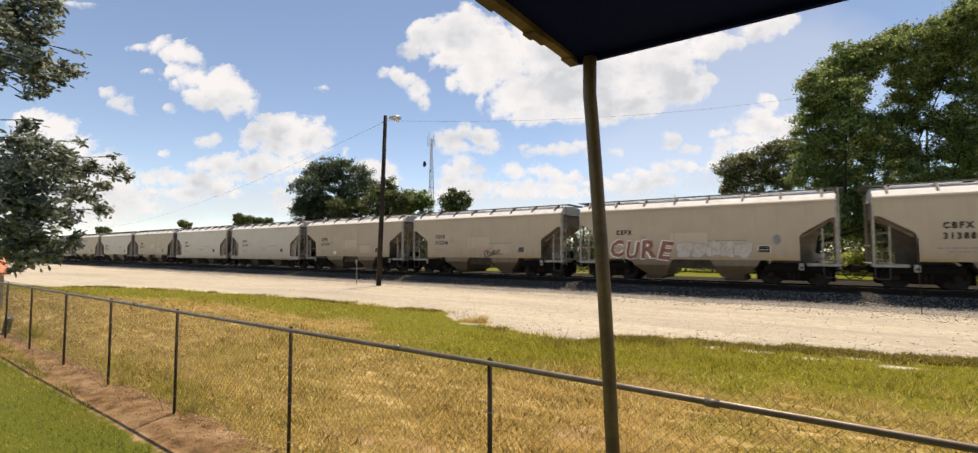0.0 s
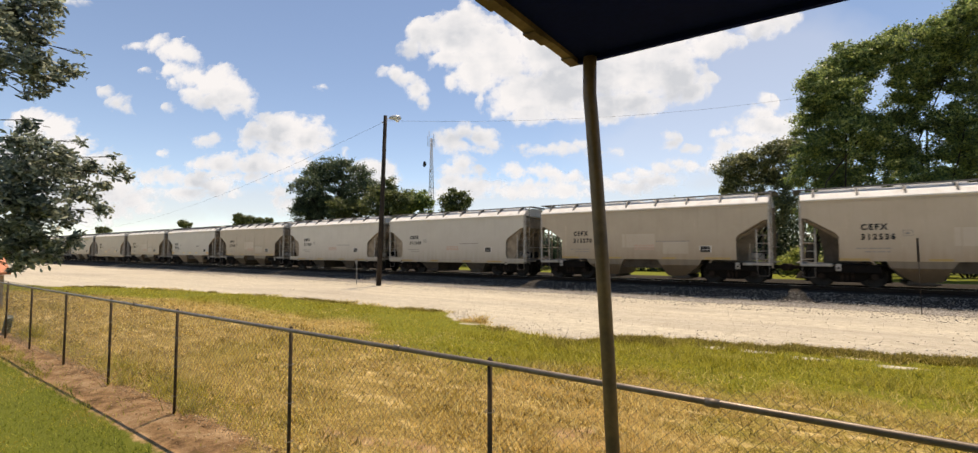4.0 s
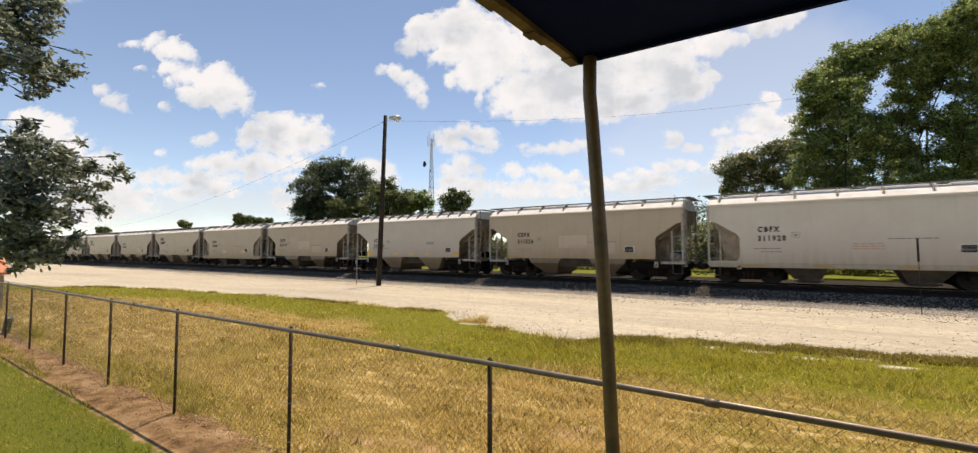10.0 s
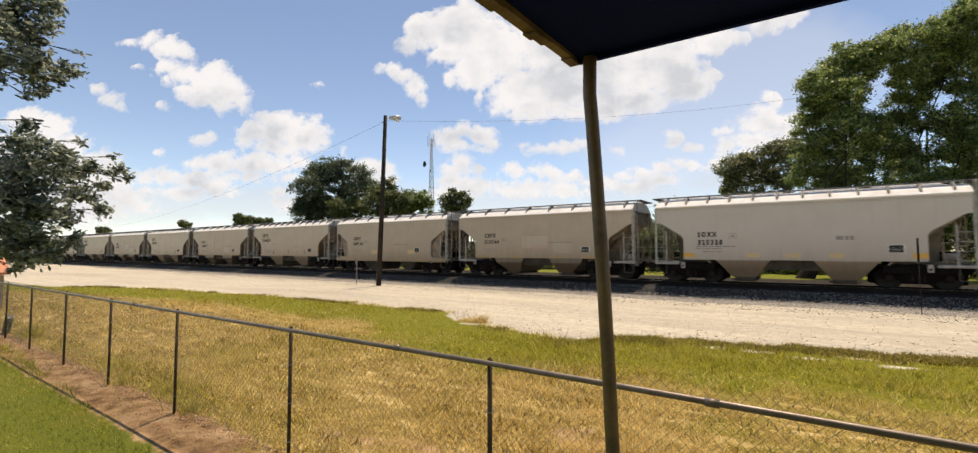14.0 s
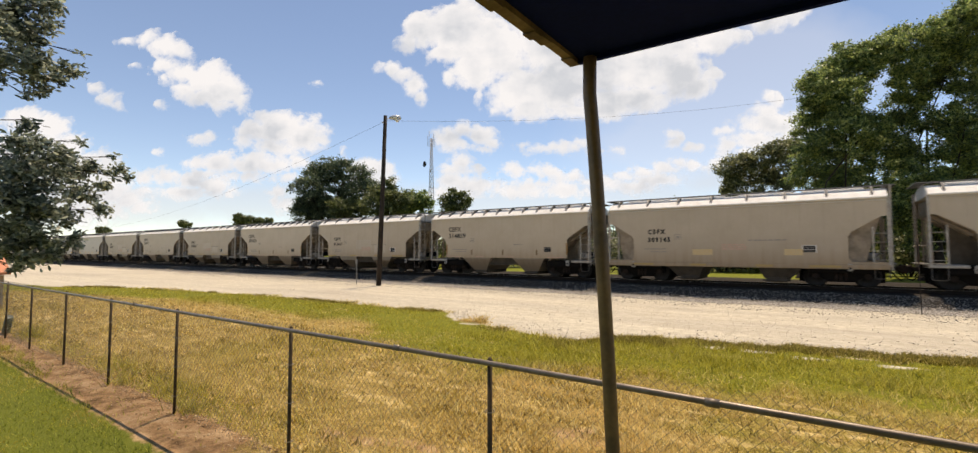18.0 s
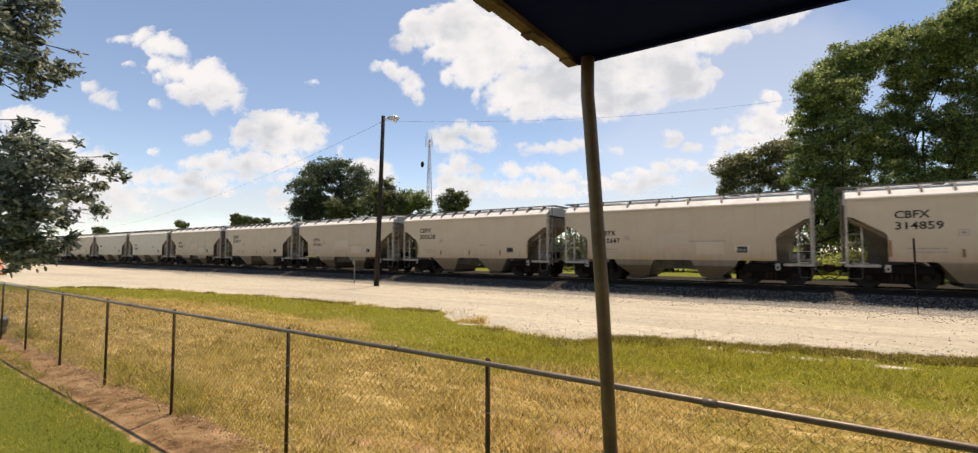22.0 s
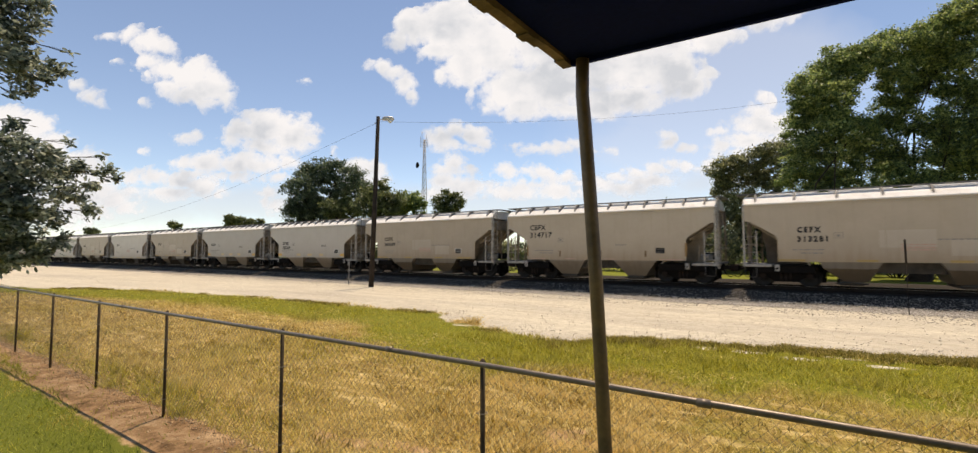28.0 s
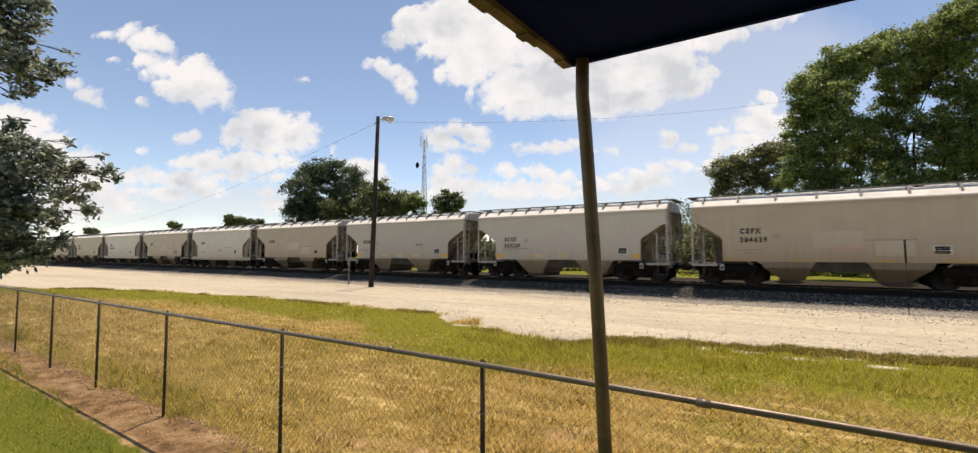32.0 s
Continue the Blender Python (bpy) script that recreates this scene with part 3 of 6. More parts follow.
            for k in (-0.17, 0.0, 0.17):
                part("spring", Shape().tube([(k, y + math.copysign(0.06, y), 0.28), (k, y + math.copysign(0.06, y), 0.62)], 0.065, 8), RUST, truck)
            for x in (-0.89, 0.89):
                part("bearing_cap", Shape().tube([(x, y, 0.46), (x, y + math.copysign(0.17, y), 0.46)], 0.13, 10), RUST, truck)
    return car


def wheelset_mesh():
    """A wheel at each end of an axle, about the origin."""
    s = Shape().tube([(0, -1.0, 0), (0, 1.0, 0)], 0.08, 10)
    for y in (-1, 1):
        rings = []
        for yy, r in ((0.66, 0.40), (0.66, 0.49), (0.70, 0.48), (0.72, 0.457), (0.80, 0.455), (0.80, 0.40), (0.765, 0.37), (0.75, 0.16), (0.82, 0.13), (0.82, 0.08)):
            rings.append([(r * math.cos(a), y * yy, r * math.sin(a)) for a in np.linspace(0, 2 * math.pi, 25)[:-1]])
        s.loft(rings, True, caps=False)
        for a in (0.0, 2.1, 4.2):
            s.tube([(0.26 * math.cos(a), y * 0.77, 0.26 * math.sin(a)), (0.26 * math.cos(a), y * 0.79, 0.26 * math.sin(a))], 0.045, 6)
    return s.mesh("wheelset", WHEEL_STEEL)


WHEELSET = wheelset_mesh()
templates = {k: hopper_car(k) for k in "ABCD"}
PAIR = {"A": "cream-grey two-bay covered hopper car with open end bays",
        "B": "cream-grey two-bay covered hopper car with straight side sills",
        "D": "pale cream-grey two-bay covered hopper car with large lettering",
        "C": "light grey two-bay covered hopper car with orange reflectors"}
FIRST_X = 7.53          # centre of the foremost car at the start
# foremost car first: kind, reporting mark, number
CARS = [("A", "CBFX", "313889"), ("A", "CEFX", ""), ("A", "CEFX", "312536"), ("A", "CEFX", "313270"), ("B", "CBFX", "311949"),
        ("B", "CBFX", "311920"), ("A", "CEFX", "311526"), ("C", "SOXX", "325320"), ("A", "CBFX", "313744"), ("B", "CEFX", "309143"),
        ("D", "CBFX", "314859"), ("A", "CEFX", "312667"), ("D", "CBFX", "305628"), ("A", "CEFX", "313281"), ("D", "CBFX", "314717"),
        ("A", "CEFX", "304639"), ("C", "SOXX", "325239"), ("C", "SOXX", ""), ("A", "CEFX", ""), ("B", "CBFX", ""), ("A", "CEFX", ""),
        ("B", "", ""), ("A", "", ""), ("A", "", ""), ("D", "", ""), ("A", "", ""), ("A", "", ""), ("B", "", ""), ("A", "", ""), ("A", "", "")]
# rails and sleepers
STEEL_RAIL = worn("rail_steel", (0.020, 0.014, 0.011), (0.034, 0.025, 0.019), 2, 0.85, spec=0.2)
POLISHED = worn("polished_rail", (0.62, 0.60, 0.57), (0.50, 0.48, 0.45), 2, 0.3, 0.95)
track = tagged(new("railway_track"), "rusty steel rails on dark timber sleepers", "railway track", kind="structure")
for y in (-0.7525, 0.7525):
    prof = [(-0.07, -0.17), (0.07, -0.17), (0.07, -0.155), (0.012, -0.13), (0.012, -0.045), (0.036, -0.035), (0.036, -0.004), (0.03, 0.0), (-0.03, 0.0), (-0.036, -0.004), (-0.036, -0.035), (-0.012, -0.045), (-0.012, -0.13), (-0.07, -0.155)]
    s = Shape().prism([(TRACK_Y + y + u, Z0 + v) for u, v in prof], -700, 320, "x")
    part("rail", s, STEEL_RAIL, track)
    part("rail_head", Shape().box(-700, 320, TRACK_Y + y - 0.022, TRACK_Y + y + 0.022, Z0 - 0.001, Z0 + 0.003), POLISHED, track, "polished running surface")

# ---- lettering and stencils on the cars ----
def letters(text, cap, width=0.0, fat=0.0, lift=0.004, shear=0.0, space=1.0):
    """A mesh of the built-in font: cap height and, if given, full width in metres."""
    cu = bpy.data.curves.new("lettering", "FONT")
    cu.body, cu.size, cu.extrude, cu.offset, cu.shear = text, cap / 0.69, lift, fat, shear
    cu.resolution_u, cu.space_character = 2, space
    tmp = new("lettering", cu)
    bpy.context.view_layer.update()
    me = bpy.data.meshes.new_from_object(tmp.evaluated_get(bpy.context.evaluated_depsgraph_get()))
    bpy.data.objects.remove(tmp)
    bpy.data.curves.remove(cu)
    if width:
        xs = [v.co.x for v in me.vertices]
        me.transform(Matrix.Diagonal((width / (max(xs) - min(xs)), 1, 1, 1)))
    me.materials.clear()
    return me


def lettered(name, car, text, x, z, cap, width, material, label, fat=0.0, proud=0.006, tilt=0.0, shear=0.0, space=1.0):
    me = letters(text, cap, width, fat, 0.003, shear, space)
    me.materials.append(material)
    ob = part(name, me, None, car, label)
    ob.matrix_basis = pose(x, -SIDE_Y - proud, z, 90, tilt, 0)
    return ob


GLYPHS = {}


def glyph(sign, cap, fat, space, material):
    """A sign's mesh, its left and right ends, and the way to the next sign."""
    key = (sign, cap, fat, space)
    if key not in GLYPHS:
        me = letters(sign, cap, 0.0, fat, 0.003, 0.0, space)
        me.materials.append(material)
        xs = [v.co.x for v in me.vertices]
        ends = []
        for word in (sign + "I", "I"):
            tmp = letters(word, cap, 0.0, fat, 0.003, 0.0, space)
            ends.append(max(v.co.x for v in tmp.vertices))
            bpy.data.meshes.remove(tmp)
        GLYPHS[key] = (me, min(xs), max(xs), ends[0] - ends[1])
    return GLYPHS[key]


def spelled(name, car, text, x, z, cap, width, material, label, fat=0.0, space=1.0):
    """A line of stencilled signs, each a part of its own."""
    row = [glyph(sign, cap, fat, space, material) for sign in text]
    starts = [sum(g[3] for g in row[:k]) for k in range(len(row))]
    grow = width / (starts[-1] + row[-1][2] - row[0][1])
    for g, start in zip(row, starts):
        ob = part(name, g[0], None, car, label)
        ob.matrix_basis = pose(x + grow * start, -SIDE_Y - 0.006, z, 90, 0, 0) @ Matrix.Diagonal((grow, 1, 1, 1))


def patch(name, car, x0, x1, z0, z1, material, label="", proud=0.004, side=-SIDE_Y):
    return part(name, Shape().box(x0, x1, side - proud, side + 0.01, z0, z1), material, car, label)


def words(name, car, x0, x1, z, tall, material, rng, label):
    """Writing too small to read: short bars."""
    s = Shape()
    x = x0
    while x < x1 - 0.05:
        w = min(rng.uniform(0.10, 0.34), x1 - x)
        s.box(x, x + w, -SIDE_Y - 0.004, -SIDE_Y + 0.01, z, z + tall)
        x += w + 0.05
    part(name, s, material, car, label)


def dress(car, kind, rng):
    """Stencils and reflectors that cars of a kind have in common."""
    s = Shape()
    for x0, x1, z0, z1 in ((-2.42, -2.40, 2.12, 2.36), (-2.14, -2.12, 2.12, 2.36), (-2.42, -2.12, 2.34, 2.36), (-2.42, -2.12, 2.12, 2.14), (-2.33, -2.21, 2.19, 2.28)):
        s.box(x0, x1, -SIDE_Y - 0.004, -SIDE_Y + 0.01, z0, z1)
    part("square_symbol", s, FADED, car, "faint stencilled square")
    for z in (1.62, 1.48):
        words("load_data", car, -3.9 + 0.3 * (z < 1.5), -2.75, z, 0.045, FADED, rng, "faint small stencilled data")
    x0 = 2.9 if kind == "D" else 3.2 if kind == "C" else 2.8
    x0 += 0.1
    plate = patch("data_placard", car, x0, x0 + 0.44, 1.48, 1.76, BLACK_LETTERS, "black data placard with white lines")
    if kind != "D":
        for a, b, z0, z1 in ((-0.02, 0.46, 1.765, 1.785), (0.445, 0.48, 1.46, 1.785), (-0.035, -0.005, 1.60, 1.785), (0.0, 0.44, 1.595, 1.608)):
            patch("placard_field", plate, x0 + a, x0 + b, z0, z1, WHITE_MARK, proud=0.007)
    for a, b, z in ((0.05, 0.19, 1.67), (0.25, 0.39, 1.68), (0.05, 0.36, 1.53)):
        patch("placard_line", plate, x0 + a, x0 + b, z, z + 0.022, FADED, proud=0.007)
    if kind in "AB":
        for z in (1.80, 1.70, 1.60):
            words("warning_stencil", car, -0.3, 0.72, z, 0.06, PINK, rng, "faded red stencilled warning")
        words("repair_stencil", car, 0.8, 2.4, 2.0, 0.05, FADED, rng, "faint stencilled line")
        zs = 1.14 if kind == "A" else 0.84
        side = -SIDE_Y if kind == "A" else -SIDE_Y - 0.045
        for a, b in ((-4.45, -3.45), (-1.7, -1.0), (1.1, 1.75), (3.1, 4.2)):
            patch("reflector", car, a, b, zs, zs + 0.09, YELLOW, "dirty yellow reflector strip", side=side)
        if kind == "A":
            for a, b, z0, z1 in ((-0.95, 0.75, 1.72, 2.42), (1.15, 2.35, 1.40, 2.02)):
                patch("repaint_patch", car, a, b, z0, z1, REPAINT, "slightly paler repainted patch", proud=0.002)
            for x in (-4.2, -2.45, -0.75, 0.95, 2.65):
                patch("seam_strip", car, x - 0.02, x + 0.02, 1.3, 3.0, PAINT_A, proud=0.012)
    if kind == "C":
        for a, b in ((-4.45, -3.95), (-1.75, -1.2), (-0.2, 0.35), (1.35, 1.85), (4.0, 4.45)):
            patch("reflector", car, a, b, 1.24, 1.44, ORANGE if abs(a) > 3.5 else PALE_ORANGE, "orange square reflector")
        words("load_data", car, -3.9, -2.2, 1.72, 0.06, FADED, rng, "small stencilled data")
        words("owner_stencil", car, 1.6, 2.2, 2.0, 0.16, FADED, rng, "faint grey stencil")
    if kind == "D":
        for x, z0, z1 in ((-4.4, 1.32, 1.98), (-2.3, 1.30, 1.62), (0.1, 1.30, 1.62), (2.5, 1.30, 1.62), (4.45, 1.32, 1.98)):
            patch("reflector", car, x - 0.05, x + 0.05, z0, z1, RUSTY_MARK if abs(x) < 4 else AMBER, "narrow upright rusty amber reflector")
        for a, b in ((-4.2, -3.2), (-2.0, -1.4), (0.3, 0.9), (3.2, 4.3)):
            patch("reflector", car, a, b, 1.15, 1.20, PINK, "thin faded red strip")
        words("repair_stencil", car, 0.9, 1.5, 1.9, 0.05, FADED, rng, "faint stencilled line")


rng = random.Random(7)
for kind, car in templates.items():
    dress(car, kind, rng)


def mark_car(car, kind, mark, number):
    big = kind == "D"
    cap, z1, z2, x = (0.29, 2.84, 2.40, -4.25) if big else (0.22, 2.40, 2.00, -3.72)
    if kind == "C":
        z1, z2, x = 2.22, 1.84, -3.8
    fat, gap = (0.007, 1.0) if big else (0.016, 1.4)
    if mark:
        spelled("stencil_letter", car, mark, x, z1, cap, 1.05 if big else 0.86, BLACK_LETTERS, "black stencilled letter", fat, gap)
    if number:
        spelled("stencil_numeral", car, number, x, z2, cap, 1.42 if big else 1.08, BLACK_LETTERS, "black stencilled numeral", fat, gap)


def unread(car, kind, rng):
    z1, z2 = (2.84, 2.40) if kind == "D" else (2.40, 2.00)
    for z, w in ((z1, 0.9), (z2, 1.2)):
        s = Shape()
        n = 4 if w < 1 else 6
        for k in range(n):
            s.box(-3.72 + k * w / n, -3.72 + (k + 0.7) * w / n, -SIDE_Y - 0.004, -SIDE_Y + 0.01, z, z + 0.22)
        part("reporting_mark", s, BLACK_LETTERS, car, "black lettering too far off to read")


def graffiti(car):
    """Painted tags along the lower side of one car."""
    for ch, x, w, tilt in (("C", -4.05, 0.80, -10), ("U", -3.28, 0.72, 4), ("R", -2.46, 0.78, -5), ("E", -1.62, 0.74, 6)):
        cap = 0.86 if ch != "C" else 0.8
        lettered("painted_outline", car, ch, x, 1.18, cap, w, TAG_WHITE, "white spray-paint outline", 0.085, 0.004, tilt, 0.18)
        lettered("painted_letter", car, ch, x, 1.18, cap, w, TAG_RED, "dull red spray-painted letter", 0.045, 0.008, tilt, 0.18)
    for k, (x, z, w, h) in enumerate(((-0.28, 1.62, 0.50, 0.50), (0.42, 1.58, 0.44, 0.44), (1.06, 1.64, 0.42, 0.48), (1.66, 1.60, 0.40, 0.46), (2.28, 1.58, 0.50, 0.44))):
        for grow, mat, proud, name in ((1.0, TAG_GREY, 0.005 + 0.002 * k, "painted_outline"), (0.93, TAG_PALE, 0.006 + 0.002 * k, "painted_bubble")):
            pts = []
            for a in np.linspace(0, 2 * math.pi, 40)[:-1]:
                r = grow * (1 + 0.13 * math.sin(3 * a + 1.3 * k) + 0.09 * math.sin(5 * a + 2 * k)) / max(abs(math.cos(a)), abs(math.sin(a))) ** 0.45
                pts.append((x + 0.80 * w * r * math.cos(a) + 0.16 * h * r * math.sin(a), z + 0.80 * h * r * math.sin(a)))
            part(name, Shape().prism(pts, -SIDE_Y - proud, -SIDE_Y + 0.01), mat, car, "silver-grey spray-painted bubble letter" if grow == 1.0 else "")
        for u, v, tall in ((-0.10, 0.10, 0.22), (0.12, -0.12, 0.20)):
            stroke = [(x + u * w * 1.6 + 0.05 * math.sin(4 * q + k), -SIDE_Y - 0.006 - 0.002 * k, z + v * h + (q - 0.5) * tall) for q in np.linspace(0, 1, 7)]
            part("painted_stroke", Shape().tube(stroke, 0.014, 4), TAG_GREY, car)
    pts = [(3.62 + 0.15 * math.cos(a), 2.05 + 0.23 * math.sin(a)) for a in np.linspace(0, 2 * math.pi, 20)[:-1]]
    part("painted_spot", Shape().prism(pts, -SIDE_Y - 0.005, -SIDE_Y + 0.01), TAG_BLUE, car, "bluish grey sprayed spot")


def scribble(car):
    pts = []
    for t in np.linspace(0, 1, 120):
        pts.append((0.45 + 1.15 * t + 0.15 * math.cos(31 * t) + 0.05 * math.sin(70 * t), -SIDE_Y - 0.004, 1.36 + (0.17 + 0.06 * math.sin(9 * t)) * math.sin(31 * t + 0.6 * math.sin(17 * t)) * (1.15 - 0.55 * t) + 0.12 * t))
    s = Shape().tube(pts, 0.02, 4)
    s.tube([(0.75, -SIDE_Y - 0.004, 1.66), (0.95, -SIDE_Y - 0.004, 1.68)], 0.02, 4).tube([(1.1, -SIDE_Y - 0.004, 1.62), (1.22, -SIDE_Y - 0.004, 1.60)], 0.02, 4)
    part("painted_scrawl", s, BLACK_LETTERS, car, "black spray-painted scrawl")


TAG_RED = worn("dull_red_spray", (0.23, 0.075, 0.06), (0.33, 0.16, 0.12), 4, 0.7)
TAG_WHITE = worn("white_spray", (0.86, 0.84, 0.80), (0.72, 0.69, 0.64), 5, 0.7)
TAG_GREY = worn("grey_spray", (0.24, 0.225, 0.215), (0.34, 0.32, 0.295), 5, 0.7)
TAG_PALE = worn("silver_spray", (0.55, 0.51, 0.47), (0.44, 0.395, 0.34), 3, 0.6)
TAG_BLUE = worn("blue_grey_spray", (0.20, 0.20, 0.225), (0.27, 0.26, 0.27), 5, 0.7)

train, wheelsets = [], []
for n, (kind, mark, number) in enumerate(CARS):
    at = pose(FIRST_X - PITCH_LEN * n, TRACK_Y, Z0)
    car = copy_thing(templates[kind], at)
    tagged(car, PAIR[kind], "rail car", "cars of the train")
    train.append(car)
    if mark:
        mark_car(car, kind, mark, number)
    else:
        unread(car, kind, rng)
    for truck in [o for o in car.children if o.name.startswith("truck")]:
        for x in (-0.89, 0.89):
            w = part("wheelset", WHEELSET, None, truck, "steel wheels on their axle")
            w.location = (x, 0, 0.457)
            wheelsets.append(w)

# one straight-silled car wears the cream-grey paint
for ob in train[9].children:
    if ob.name.startswith(("side_sheet", "side_sill")):
        ob.material_slots[0].link = "OBJECT"
        ob.material_slots[0].material = PAINT_A
for a, b in ((-1.6, -0.7), (2.2, 2.9)):
    patch("rust_stain", train[9], a, b, 1.35, 1.62, PALE_ORANGE, "faded rusty orange patch")
graffiti(train[1])
scribble(train[2])
patch("waybill", train[3], -2.08, -1.75, 1.30, 1.53, WHITE_MARK, "white paper waybill stuck to the side")
for pattern in templates.values():
    for ob in (*pattern.children_recursive, pattern):
        bpy.data.objects.remove(ob)

# ---- fence ----
FENCE_Y = 2.38
# one pipe in two tones: shaded posts and sunlit rail, light put into both
FENCE_STEEL = worn("shaded_fence_pipe", (0.062, 0.044, 0.026), (0.10, 0.075, 0.048), 9, 0.6, spec=0.1)
RAIL_STEEL = worn("sunlit_rail_pipe", (0.22, 0.18, 0.14), (0.15, 0.115, 0.085), 9, 0.45, 0.3)
fence = thing("chain_link_fence", "galvanised chain-link fence with round top rail", "fence")
POST_X = [-20.1, -18.05, -16.0, -13.9, -12.0, -9.94, -7.96, -5.92, -3.73, -1.66, 0.56, 2.5]
for x in POST_X:
    s = Shape().tube([(x, FENCE_Y, -0.3), (x, FENCE_Y, 1.23)], 0.0155, 10)
    s.tube([(x, FENCE_Y, 1.22), (x, FENCE_Y, 1.245), (x, FENCE_Y, 1.26)], [0.0195, 0.018, 0.007], 10)
    part("post", s, FENCE_STEEL, fence)
part("top_rail", Shape().tube([(-20.6, FENCE_Y - 0.03, 1.235), (-1.66, FENCE_Y - 0.03, 1.232), (0.5, FENCE_Y - 0.03, 1.215), (4.5, FENCE_Y - 0.03, 1.21)], 0.0158, 14), RAIL_STEEL, fence)

# ---- porch roof and its post ----
PORCH = worn("navy_soffit", (0.006, 0.013, 0.13), (0.008, 0.016, 0.145), 3, 0.9, spec=0.05)
FASCIA = worn("peeling_fascia", (0.25, 0.17, 0.115), (0.085, 0.058, 0.046), 5, 0.7, amount=0.9)
POST_PAINT = worn("tan_post_paint", (0.235, 0.135, 0.055), (0.12, 0.072, 0.035), 5, 0.45)
up = Vector((0, 0, 1))
corner = Vector((-0.87, 1.86, 2.70))
along_a, along_b = Vector((0, -1, 0)), Vector((1, 0, 0))
porch = thing("porch_roof", "dark navy porch roof with a peeling tan fascia", "roof")


def slab(a0, a1, b0, b1, z0, z1):
    pts = [corner + a * along_a + b * along_b + z * up for z in (z0, z1) for a, b in ((a0, b0), (a1, b0), (a1, b1), (a0, b1))]
    return Shape().add(pts, [(0, 1, 2, 3), (4, 5, 6, 7), (0, 1, 5, 4), (1, 2, 6, 5), (2, 3, 7, 6), (3, 0, 4, 7)])


part("soffit", slab(0.02, 4.5, 0.045, 5.0, 0.022, 0.05), PORCH, porch)
part("roof_deck", slab(-0.01, 4.5, -0.012, 5.0, 0.115, 0.15), STEEL_DARK, porch)
# rake board, its lower edge nicked by wear
s = Shape()
rng_chip = random.Random(4)
y, chips = 0.0, []
while y < 4.4:
    step = rng_chip.uniform(0.05, 0.22)
    drop = rng_chip.choice((0.0, 0.0, 0.003, 0.006, -0.006))
    chips.append((y, min(y + step, 4.5), drop))
    y += step
for a0, a1, drop in chips:
    pts = [corner + a * along_a + b * along_b + z * up for z in (drop, 0.115) for a, b in ((a0, drop), (a1, drop), (a1, 0.045), (a0, 0.045))]
    s.add(pts, [(0, 1, 2, 3), (4, 5, 6, 7), (0, 1, 5, 4), (1, 2, 6, 5), (2, 3, 7, 6), (3, 0, 4, 7)])
part("fascia", s, FASCIA, porch, "peeling tan fascia board")
part("fascia", slab(-0.004, 0.02, 0.045, 5.0, 0.0, 0.115), PORCH, porch)
post = thing("porch_post", "round tan-painted steel post under the porch corner", "post")
part("pipe", Shape().tube([(-0.665, 1.878, -0.1), (-0.7, 1.854, 1.104), (-0.709, 1.848, 1.41), (-0.723, 1.837, 1.782), (-0.741, 1.825, 2.161), (-0.754, 1.816, 2.418), (-0.762, 1.811, 2.548), (-0.76, 1.812, 2.7)], 0.0275, 20), POST_PAINT, post)
part("base_plate", Shape().box(-0.74, -0.59, 1.80, 1.96, -0.01, 0.012, 0.003), POST_PAINT, post)

# ---- utility pole ----
POLE_WOOD = worn("weathered_pole", (0.022, 0.017, 0.014), (0.05, 0.038, 0.03), 3, 0.9, spec=0.2)
pole = thing("utility_pole", "dark weathered timber utility pole with a small lamp", "utility pole")
part("shaft", Shape().tube([(-22.6, 20.3, -0.5), (-22.35, 20.3, 5), (-22.15, 20.3, 10.4)], [0.16, 0.14, 0.11], 12), POLE_WOOD, pole)

BARK = worn("bark", (0.05, 0.04, 0.03), (0.028, 0.022, 0.017), 4, 0.95, spec=0.1)


def chain_link(x0, x1, z1, pitch=0.029, r=0.0012):
    """Woven wires that zigzag down side by side, each a thin three-sided bar."""
    n = int((x1 - x0) / pitch)
    k = int(z1 / pitch) + 1
    i, j = np.meshgrid(np.arange(n), np.arange(k), indexing="ij")
    x = x0 + (i + ((i + j) % 2) * 1.04 - 0.02) * pitch
    z = z1 - j * pitch
    y = FENCE_Y + 0.028 + 0.0025 * np.where((i + j) % 2, 1, -1) + 0.012 * np.sin(x * 1.7 + z * 2)
    mid = np.stack([x, y, z], -1)
    ring = np.array([(0, 1.2, 0), (1.0, -0.7, 0.6), (-1.0, -0.7, 0.6)]) * r
    v = (mid[:, :, None, :] + ring).reshape(-1, 3)
    a = ((i * k + j) * 3)[:, :-1].ravel()
    f = np.concatenate([np.stack([a + p, a + q, a + 3 + q, a + 3 + p], 1) for p, q in ((0, 1), (1, 2), (2, 0))])
    return soup("wire_mesh", v, f, WIRE, smooth=True)


WIRE = worn("dull_zinc_wire", (0.34, 0.305, 0.25), (0.23, 0.195, 0.15), 3, 0.5, 0.3)
tagged(part("wire_mesh", chain_link(-20.1, 2.5, 1.272), None, fence, "woven diamond wire mesh"), kind="stuff")
for x in POST_X:
    for z in (0.3, 0.62, 0.94):
        s = Shape().tube([(x + 0.03 * math.cos(a), FENCE_Y + 0.03 * math.sin(a), z) for a in np.linspace(0, 6.2832, 9)], 0.003, 4, caps=False)
        part("tie_wire", s, WIRE, fence)
